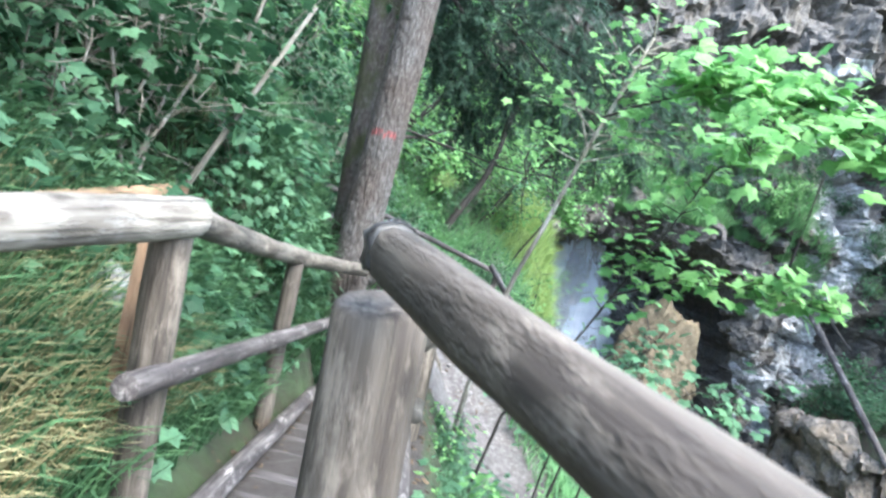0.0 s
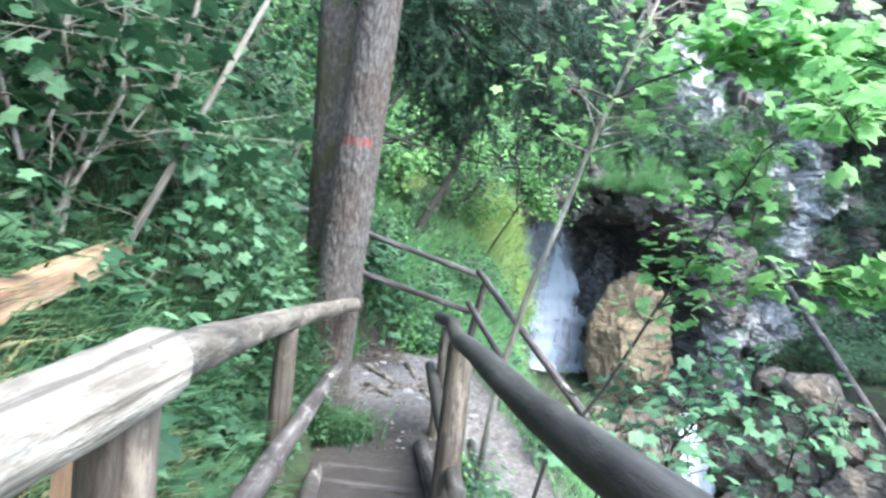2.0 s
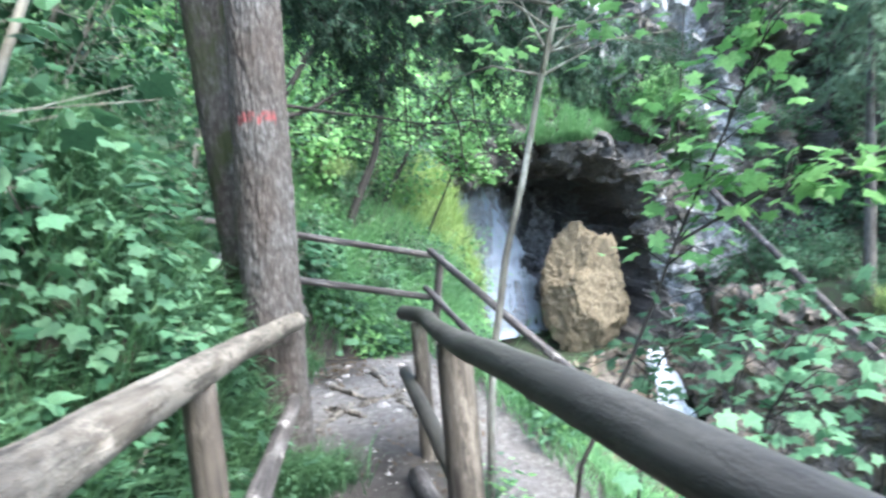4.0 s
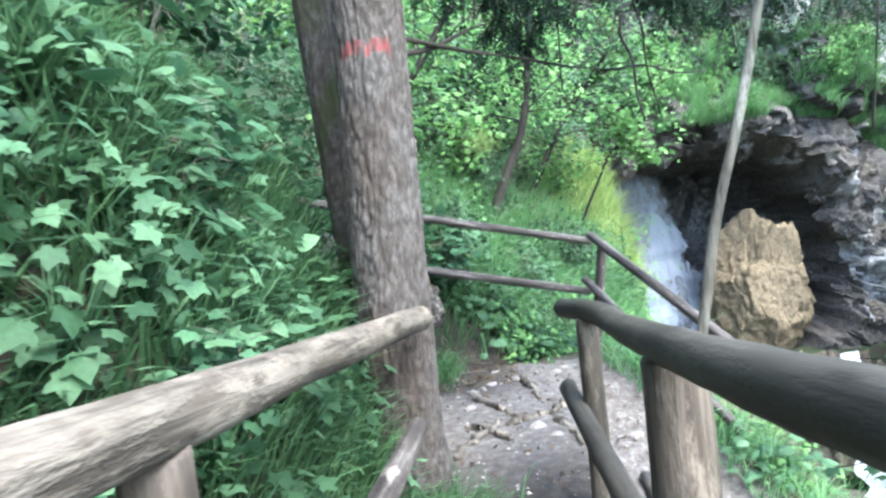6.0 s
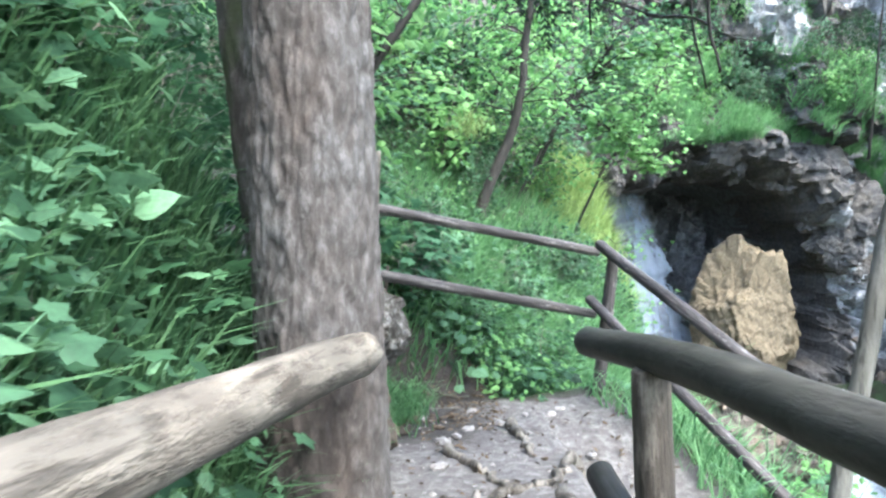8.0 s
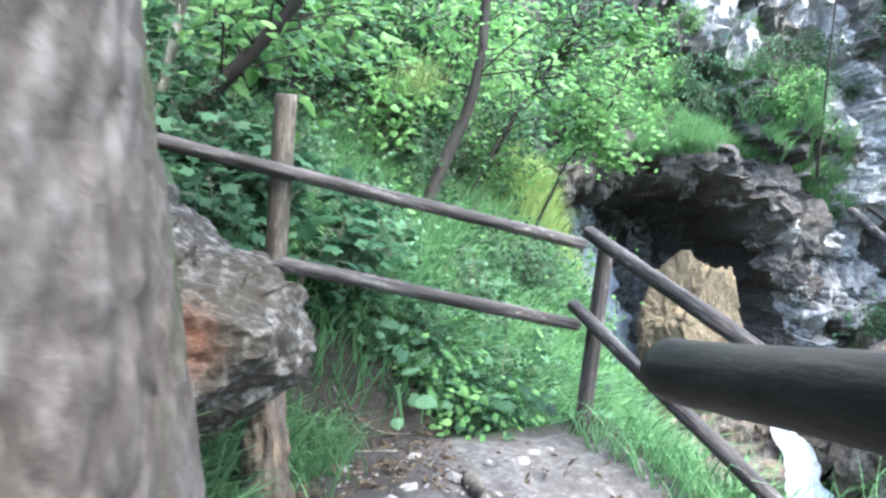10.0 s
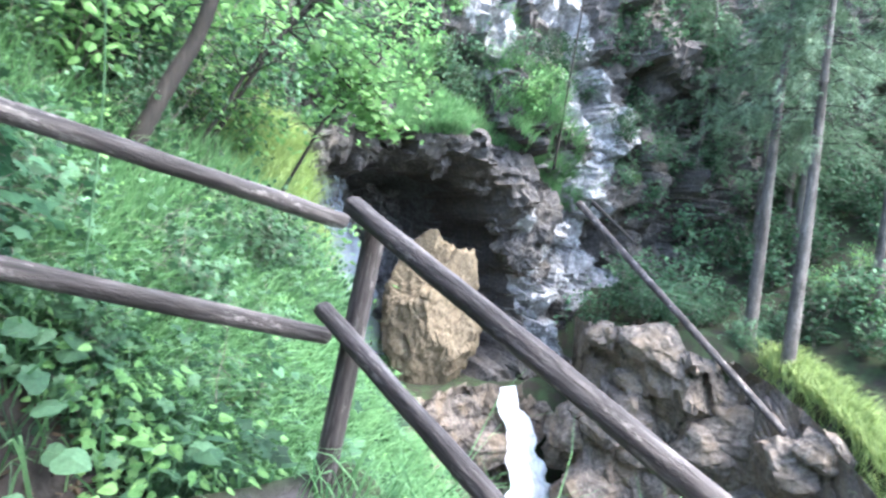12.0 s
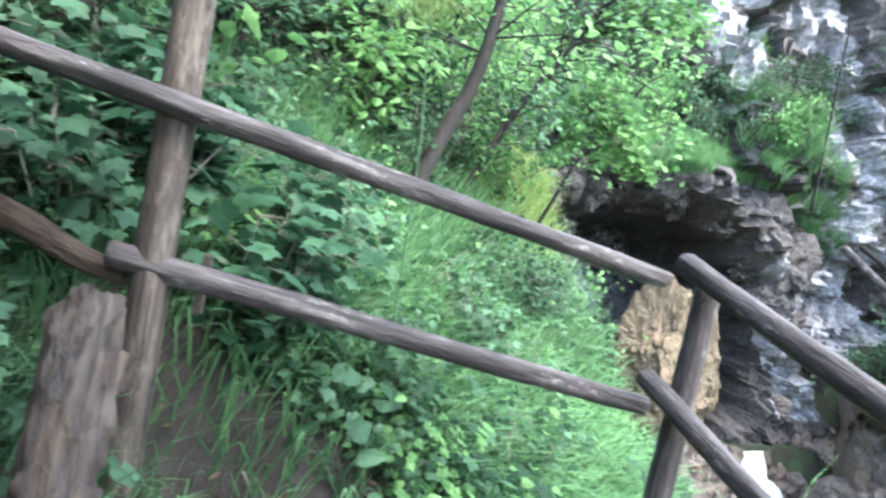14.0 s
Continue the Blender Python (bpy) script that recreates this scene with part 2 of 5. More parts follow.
# darkened copy of the green leaf; shade under the trees is in its colour
LEAF_SHADE = leaf("leaf_darkened_for_shade", (0.018, 0.052, 0.027), (0.056, 0.13, 0.064))
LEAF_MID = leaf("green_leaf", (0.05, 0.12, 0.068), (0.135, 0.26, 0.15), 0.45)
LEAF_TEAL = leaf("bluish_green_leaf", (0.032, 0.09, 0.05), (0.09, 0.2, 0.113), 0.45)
# lighter copy of the green leaf, with open light put into its colour
LEAF_BRIGHT = leaf("leaf_brightened_for_sun", (0.1, 0.24, 0.085), (0.25, 0.46, 0.18), 0.5)
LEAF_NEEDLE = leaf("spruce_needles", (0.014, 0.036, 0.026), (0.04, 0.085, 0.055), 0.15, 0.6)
# far needles are raised in colour to stand in for the gorge haze
LEAF_FARN = leaf("spruce_needles_paled_for_haze", (0.06, 0.11, 0.074), (0.165, 0.255, 0.165), 0.4, 0.6)
# darker copy of GRASS: the shade on the bank is in its colour
GRASS_BANK = leaf("grass_blade_darkened_for_shade", (0.03, 0.075, 0.036), (0.1, 0.2, 0.095), 0.45)
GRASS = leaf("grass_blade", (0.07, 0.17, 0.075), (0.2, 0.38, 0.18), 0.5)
GRASS_YELLOW = leaf("yellow_green_moss_grass", (0.15, 0.22, 0.08), (0.27, 0.37, 0.14), 0.4)
STRAW = leaf("dry_grass", (0.26, 0.23, 0.13), (0.4, 0.38, 0.22), 0.3)


def water_material(name, solid, tint=(0.8, 0.83, 0.86), relief=0.6, scale=2.5):
    m, n, l, b = material(name, 0.4)
    f = texture(n, l, "ShaderNodeTexNoise", scale, (1.6, 1.6, 0.18), 6, 0.65)
    r = ramp(n, [(0.3, tuple(c * 0.85 for c in tint)), (0.6, tint)])
    l.new(f.outputs[0], r.inputs[0])
    l.new(r.outputs[0], b.inputs["Base Color"])
    veil = ramp(n, [(0.35, (solid - 0.3,) * 3), (0.65, (solid,) * 3)])
    l.new(f.outputs[0], veil.inputs[0])
    l.new(veil.outputs[0], b.inputs["Alpha"])
    bump(n, l, b, f.outputs[0], relief, 0.2)
    return m


FOAM = water_material("white_water", 1.0)
# the veil's bluish tint holds the glow of mist in the cave
VEIL = water_material("mist_glow_veil", 0.5, (0.5, 0.58, 0.72), 0.1, 0.5)
POOL, pn, pl, pb = material("stream_water", 0.12)
pb.inputs["Base Color"].default_value = (0.1, 0.13, 0.13, 1)
pw = texture(pn, pl, "ShaderNodeTexNoise", 3, (1, 1, 1), 4)
bump(pn, pl, pb, pw.outputs[0], 0.5, 0.05)
TAPE_DARK, tn, tl, tb = material("black_tape", 0.5)
tb.inputs["Base Color"].default_value = (0.02, 0.02, 0.022, 1)
TAPE_GREY, tn, tl, tb = material("silver_tape", 0.35)
tg = texture(tn, tl, "ShaderNodeTexNoise", 40, (1, 1, 1), 4)
tr2 = ramp(tn, [(0.45, (0.02, 0.02, 0.02)), (0.7, (0.16, 0.16, 0.165))])
tl.new(tg.outputs[0], tr2.inputs[0])
tl.new(tr2.outputs[0], tb.inputs["Base Color"])


# ---- mesh helpers ----
def mesh(name, verts, faces, mat, smooth=True):
    me = bpy.data.meshes.new(name)
    me.from_pydata([tuple(v) for v in verts], [], [tuple(f) for f in faces])
    me.materials.append(mat)
    if smooth:
        me.polygons.foreach_set("use_smooth", [True] * len(me.polygons))
    me.update()
    return me


def part(name, me, parent, label="", m=None):
    ob = new(name, me)
    ob.parent = parent
    if m is not None:
        ob.matrix_basis = m
    return tagged(ob, label)


def thing(name, label, category, at=(0, 0, 0), group="", kind=""):
    ob = new(name)
    ob.empty_display_size = 0.1
    ob.location = at
    return tagged(ob, label, category, group, kind)


def aligned(p0, p1):
    """A pose at p0 whose z runs towards p1."""
    d = Vector(p1) - Vector(p0)
    return Matrix.Translation(p0) @ d.to_track_quat("Z", "Y").to_matrix().to_4x4(), d.length


def facets(v, scale, tilt=0.7):
    """Broken rock: flat, tilted pieces that step against one another."""
    w = v * scale
    near = noise.voronoi(w)[1][0]
    return noise.noise(near * 5.3) + tilt * noise.noise_vector(near * 3.7).dot(w - near)


def log_mesh(name, length, r0, r1, mat, sides=16, rings=24, rough=0.06, bow=(0, 0), cut=0.15, seed=0, chips=0.0):
    """A log along z: taper, bow, knots, slanting cut ends with a rounded rim."""
    vs, fs = [], []
    off = Vector((seed * 3.7, seed * 1.3, 0))
    zs = [0, 0.006] + [length * k / rings for k in range(1, rings)] + [length - 0.006, length]
    for k, z in enumerate(zs):
        s = z / length
        r = r0 + (r1 - r0) * s
        if k in (0, len(zs) - 1):
            r *= 0.9
        cx, cy = bow[0] * 4 * s * (1 - s), bow[1] * 4 * s * (1 - s)
        for a in range(sides):
            t = 2 * math.pi * a / sides
            d = Vector((math.cos(t), math.sin(t), z * 1.6)) * 1.4 + off
            q = r * (1 + rough * (noise.noise(d) + 0.6 * noise.noise(d * 3.1)))
            if chips:
                q += chips * facets(Vector((r * math.cos(t) + seed, r * math.sin(t), z * 0.6)), 16.0)
            slant = cut * r * math.cos(t + seed) * (1 if k < 2 else -1 if k > len(zs) - 3 else 0)
            vs.append((cx + q * math.cos(t), cy + q * math.sin(t), z + slant))
    n = len(zs)
    for k in range(n - 1):
        for a in range(sides):
            b = (a + 1) % sides
            fs.append((k * sides + a, k * sides + b, (k + 1) * sides + b, (k + 1) * sides + a))
    fs.append(tuple(range(sides - 1, -1, -1)))
    fs.append(tuple(range((n - 1) * sides, n * sides)))
    return mesh(name, vs, fs, mat)


def log_part(name, parent, p0, p1, r0, r1, mat, label="", sag=(0, 0, 0), **kw):
    m, length = aligned(p0, p1)
    local = m.to_3x3().inverted() @ Vector(sag)
    kw["bow"] = (local.x, local.y)
    return part(name, log_mesh(name, length, r0, r1, mat, **kw), parent, label, m)


def curved_log(name, parent, points, r0, r1, mat, label="", sides=18, steps=90, rough=0.09, seed=0):
    """A bent log through points given in order, with knots and worn ends."""
    pts = [Vector(p) for p in points]
    line, girth = [], []
    radii = r0 if isinstance(r0, tuple) else (r0, r1)
    for k in range(steps + 1):
        u = k / steps * (len(radii) - 1)
        i = min(int(u), len(radii) - 2)
        girth.append(radii[i] + (radii[i + 1] - radii[i]) * (u - i))
        u = k / steps * (len(pts) - 1)
        i = min(int(u), len(pts) - 2)
        p0, p1, p2, p3 = pts[max(i - 1, 0)], pts[i], pts[i + 1], pts[min(i + 2, len(pts) - 1)]
        w = u - i
        line.append(0.5 * (2 * p1 + (p2 - p0) * w + (2 * p0 - 5 * p1 + 4 * p2 - p3) * w * w + (3 * p1 - p0 - 3 * p2 + p3) * w ** 3))
    ends = [line[0] + (line[0] - line[1]).normalized() * 0.012] + line + [line[-1] + (line[-1] - line[-2]).normalized() * 0.012]
    girth = [girth[0] * 0.86] + girth + [girth[-1] * 0.86]
    frame_m = aligned(pts[0], pts[-1])[0]
    back = frame_m.inverted()
    vs, fs, n = [], [], len(ends)
    for k, p in enumerate(ends):
        d = (ends[min(k + 1, n - 1)] - ends[max(k - 1, 0)]).normalized()
        side = d.cross(Vector((0, 0, 1))).normalized()
        top = side.cross(d)
        r = girth[k]
        for a in range(sides):
            t = 2 * math.pi * a / sides
            e = Vector((math.cos(t), math.sin(t), 0)) * 1.3 + Vector((seed * 3.1, p.x, p.y * 2.4))
            q = r * (1 + rough * (noise.noise(e) + 0.7 * noise.noise(e * 2.9) + 0.35 * noise.noise(e * 6.3)))
            vs.append(back @ (p + q * (math.cos(t) * side + math.sin(t) * top)))
    for k in range(n - 1):
        for a in range(sides):
            b = (a + 1) % sides
            fs.append((k * sides + a, k * sides + b, (k + 1) * sides + b, (k + 1) * sides + a))
    fs += [tuple(range(sides - 1, -1, -1)), tuple(range((n - 1) * sides, n * sides))]
    return part(name, mesh(name, vs, fs, mat), parent, label, Matrix.Translation(-parent.location) @ frame_m)


def tube(points, r0, r1, sides=7):
    """Vertices and faces of a tapered tube along points."""
    pts = [Vector(p) for p in points]
    vs, fs = [], []
    for k, p in enumerate(pts):
        d = (pts[min(k + 1, len(pts) - 1)] - pts[max(k - 1, 0)]).normalized()
        u = d.orthogonal().normalized()
        w = d.cross(u)
        r = r0 + (r1 - r0) * k / (len(pts) - 1)
        for a in range(sides):
            t = 2 * math.pi * a / sides
            vs.append(p + r * (math.cos(t) * u + math.sin(t) * w))
    for k in range(len(pts) - 1):
        for a in range(sides):
            b = (a + 1) % sides
            fs.append((k * sides + a, k * sides + b, (k + 1) * sides + b, (k + 1) * sides + a))
    fs.append(tuple(range((len(pts) - 1) * sides, len(pts) * sides)))
    return vs, fs


def wavy(p0, p1, n, amount, seed):
    """Points from p0 to p1 on a gently wandering line."""
    a, b = Vector(p0), Vector(p1)
    out = []
    for k in range(n + 1):
        s = k / n
        w = noise.noise_vector(Vector((seed * 7.1, s * 2.2, 0.3))) * amount * min(1, 4 * s, 4 * (1 - s) + 0.3)
        out.append(a.lerp(b, s) + w)
    return out


def join(pieces):
    vs, fs = [], []
    for v, f in pieces:
        o = len(vs)
        vs += list(v)
        fs += [tuple(i + o for i in q) for q in f]
    return vs, fs


def maple_shape():
    out = []
    for a, r in ((-90, 0.12), (-55, 0.42), (-25, 0.62), (-2, 0.5), (14, 0.72), (32, 0.94), (48, 0.62), (66, 0.72), (90, 1.08)):
        out.append((r * math.cos(radians(a)), r * math.sin(radians(a))))
    left = [(-x, y) for x, y in out[1:-1]][::-1]
    ring = out + left
    vs = [(0, 0.15, 0.0)] + [(x, y + 0.12, -0.16 * abs(x) - 0.1 * y * y) for x, y in ring]
    n = len(ring)
    fs = [(0, 1 + k, 1 + (k + 1) % n) for k in range(n)]
    return np.array(vs) * 0.5, fs


def ovate_shape(width=0.34):
    side = ((0.55, 0.04, -0.02), (0.95, 0.2, -0.07), (1.0, 0.4, -0.1), (0.78, 0.62, -0.12), (0.4, 0.85, -0.13))
    vs = [(0, 0.08, 0.0)] + [(width * a, b, c) for a, b, c in side] + [(0, 1.02, -0.14)] + [(-width * a, b, c) for a, b, c in side[::-1]] + [(0, 0.45, 0.04)]
    return np.array(vs), [(k, (k + 1) % 12, 12) for k in range(12)]


def blade_shape():
    vs = [(-0.02, 0, 0), (0.02, 0, 0), (-0.018, 0.16, 0.42), (0.018, 0.16, 0.42), (-0.012, 0.42, 0.74), (0.012, 0.42, 0.74), (0, 0.82, 0.8)]
    return np.array(vs), [(0, 1, 3, 2), (2, 3, 5, 4), (4, 5, 6)]


def spray_shape():
    """A flat spruce twig: a rib with toothed sides."""
    vs, fs = [(0, 0, 0), (0, 0.5, -0.04), (0, 1.0, -0.14)], []
    for k, (y, w) in enumerate(((0.12, 0.16), (0.35, 0.2), (0.6, 0.16), (0.82, 0.1))):
        for s in (-1, 1):
            i = len(vs)
            vs += [(0, y - 0.07, -0.02), (s * w, y + 0.14, -0.1), (0, y + 0.05, -0.03)]
            fs.append((i, i + 1, i + 2) if s > 0 else (i, i + 2, i + 1))
    fs.append((0, 1, 2))
    return np.array(vs), fs


MAPLE, OVATE, BLADE, SPRAY = maple_shape(), ovate_shape(), blade_shape(), spray_shape()
NARROW = ovate_shape(0.2)


def frond_shape():
    """A feathered fern frond: a rib with narrow leaflets on both sides."""
    vs, fs = [], []
    for k in range(9):
        y = 0.1 + 0.1 * k
        w = 0.26 * math.sin(math.pi * (0.18 + 0.8 * k / 9))
        for s in (-1, 1):
            i = len(vs)
            vs += [(0, y - 0.03, -0.12 * y * y), (s * w, y + 0.06, -0.12 * y * y - 0.03), (0, y + 0.03, -0.12 * y * y)]
            fs.append((i, i + 1, i + 2) if s > 0 else (i, i + 2, i + 1))
    i = len(vs)
    vs += [(-0.012, 0, 0), (0.012, 0, 0), (0, 1.05, -0.14)]
    return np.array(vs), fs + [(i, i + 1, i + 2)]


FROND = frond_shape()


def scatter(shape, pos, ahead, up, size):
    """Copies of a small shape, each with its own place, heading, up and size, as one list of vertices and faces."""
    base, faces = np.asarray(shape[0], float), shape[1]
    pos, ahead, up, size = (np.asarray(v, float) for v in (pos, ahead, up, size))
    a = ahead / np.linalg.norm(ahead, axis=1, keepdims=True).clip(1e-6)
    side = np.cross(a, up)
    side /= np.linalg.norm(side, axis=1, keepdims=True).clip(1e-6)
    top = np.cross(side, a)
    v = pos[:, None] + size[:, None, None] * (base[None, :, :1] * side[:, None] + base[None, :, 1:2] * a[:, None] + base[None, :, 2:] * top[:, None])
    n = len(base)
    fs = [tuple(i + k * n for i in f) for k in range(len(pos)) for f in faces]
    return v.reshape(-1, 3), fs


def foliage(name, shape, pos, size, mat, droop=0.35, out=None, seed=1):
    """A leaf mesh: blades face the sky, lean outwards and hang a little."""
    r = np.random.default_rng(seed)
    n = len(pos)
    ang = r.uniform(0, 2 * np.pi, n)
    ahead = np.stack([np.cos(ang), np.sin(ang), -droop + r.normal(0, 0.3, n)], 1)
    if out is not None:
        ahead[:, :2] += 0.8 * out[:, :2]
    up = np.stack([r.normal(0, 0.4, n), r.normal(0, 0.4, n), np.ones(n)], 1)
    v, f = scatter(shape, pos, ahead, up, size * r.uniform(0.6, 1.3, n))
    return mesh(name, v, f, mat, smooth=False)


# ---- the lie of the land ----
PATH_Z = ((-6, 1.5), (-3, 1.1), (0, 0.62), (2, 0.3), (4, -0.02), (5.6, -0.24), (6.6, -0.33), (7.6, -0.36), (10.4, -0.6), (12, -0.75))


def path_z(y):
    return np.interp(y, [p[0] for p in PATH_Z], [p[1] for p in PATH_Z])


def smooth(a, b, v):
    t = np.clip((v - a) / (b - a), 0, 1)
    return t * t * (3 - 2 * t)


def rail_x(y):
    """The outer fence of the lower flight, going back and down."""
    return np.interp(y, [2, 7.7, 10.45], [4.1, 2.03, 1.03])


STEP_Y, STEP_RUN = 5.75, 0.38


def step_z(y):
    """Path height with the flat treads of the steps."""
    k = np.floor((STEP_Y - y) / STEP_RUN)
    return np.where((y < STEP_Y) & (y > -2), path_z(STEP_Y - (k + 0.5) * STEP_RUN), path_z(y))


def hill_edge(y):
    return 0.58 * (np.minimum(y, 20.5) - 10.55)


def land(x, y):
    """Height of the ground and how trodden it is."""
    x, y = np.asarray(x, float), np.asarray(y, float)
    p = step_z(y)
    left = -0.72 - 0.12 * smooth(7.2, 9, y) + 0.1 * smooth(9, 10.4, y)
    d = np.clip(left - x, 0, None)
    steep = 0.95 + 1.5 * smooth(4.6, 5.4, y) * (1 - smooth(7.4, 8.4, y))
    bank = path_z(y) + steep * np.minimum(d, 0.75) + 0.95 * np.clip(d - 0.75, 0, None) + 0.1 * smooth(0, 0.5, d)
    lower = -0.6 - 0.37 * np.clip(9.7 - y, 0, 30)
    right = 0.34 + 0.1 * smooth(7.0, 8.5, y)
    r = np.clip(x - right, 0, None)
    flight = np.maximum(lower, p - 1.6 * r)
    beyond = np.clip(x - rail_x(y) - 0.12, 0, None)
    slope = flight - 1.25 * beyond
    h = np.where(x < left, bank, np.where(x > right, slope, p))
    # hillside past the fence
    q = (x + 0.95) - hill_edge(y)
    hill = 0.12 - 0.72 * q - 3.0 * np.clip(q - 1.0 - 1.7 * (1 - smooth(11, 14.5, y)) + 2.4 * smooth(14.5, 17, y), 0, None) + 0.15 * np.sin(y * 0.9) * smooth(11, 14, y)
    far = smooth(10.45, 10.9, y)
    h = h * (1 - far) + hill * far
    # gorge floor and the far side
    floor = np.interp(y, [-5, 24, 27.6, 28.8, 60], [-13.5, -12.8, -12.6, -6.7, -6.5])
    edge_y = [9, 13.2, 15.9, 18.4, 20.9, 22.2, 23.4, 24.6, 28]
    over = smooth(0.15, 0.9, x - np.interp(y, edge_y, [13, 14.4, 15.5, 16.5, 16.9, 15.8, 15.1, 14.9, 17.5]))
    shelf = np.interp(y, edge_y, [-9, -6.6, -5.3, -4.35, -3.75, -3.5, -3.3, -3.4, -3.2]) + 0.6 * np.clip(x - 19 - 0.2 * (y - 20), 0, None)
    h = np.maximum(h, floor)
    h = h * (1 - over) + np.maximum(shelf, h) * over
    h = np.clip(h, -14, 11)
    tread = ((x > left + 0.04) & (x < right + 0.02) & (y < 10.45)) | ((x > right) & (x < rail_x(y)) & (y < 10.45) & (y > 7.1))
    tread = tread | ((y > 9.2) & (y < 10.95) & (x > -1.15) & (x < 0.15))
    return h, tread


def stretch_axis(lo, a, b, hi, fine, coarse):
    mid = np.arange(a, b, fine)
    n1 = np.geomspace(fine, coarse, 26)
    left = a - np.cumsum(n1)
    left = np.concatenate([np.arange(lo, left[-1], coarse), left[::-1]])
    right = b + np.cumsum(n1)
    right = np.concatenate([right, np.arange(right[-1] + coarse, hi, coarse)])
    return np.concatenate([left, mid, right])


def build_ground():
    xs = stretch_axis(-70, -2.4, 2.4, 90, 0.06, 2.0)
    ys = stretch_axis(-40, 0.0, 12.0, 90, 0.06, 2.0)
    gx, gy = np.meshgrid(xs, ys)
    h, tread = land(gx, gy)
    z = h.copy()
    for j in range(len(ys)):
        for i in range(len(xs)):
            v = Vector((gx[j, i], gy[j, i], 0.0))
            big = noise.noise(v * 0.7) * 0.3 * (0.12 if tread[j, i] else 1)
            z[j, i] += big * min(1.0, abs(gx[j, i]) * 0.6 + 0.1) + noise.noise(v * 3.1) * 0.03 + noise.noise(v * 9) * 0.012
    w = len(xs)
    verts = np.stack([gx, gy, z], -1).reshape(-1, 3)
    faces = [(j * w + i, j * w + i + 1, (j + 1) * w + i + 1, (j + 1) * w + i) for j in range(len(ys) - 1) for i in range(w - 1)]
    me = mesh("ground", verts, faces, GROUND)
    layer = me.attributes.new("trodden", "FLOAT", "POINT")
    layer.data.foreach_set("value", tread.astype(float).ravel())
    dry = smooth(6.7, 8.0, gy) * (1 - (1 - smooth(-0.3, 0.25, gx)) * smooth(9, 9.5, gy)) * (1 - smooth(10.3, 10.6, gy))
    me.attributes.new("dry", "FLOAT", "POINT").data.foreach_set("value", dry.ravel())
    tagged(new("ground", me), "steep forest floor with a trodden earth path", "ground", kind="structure")


build_ground()


def ground_at(x, y):
    return float(land(x, y)[0])


# ---- cliff with the cave ----
def x_side(u):
    return u > 4.5


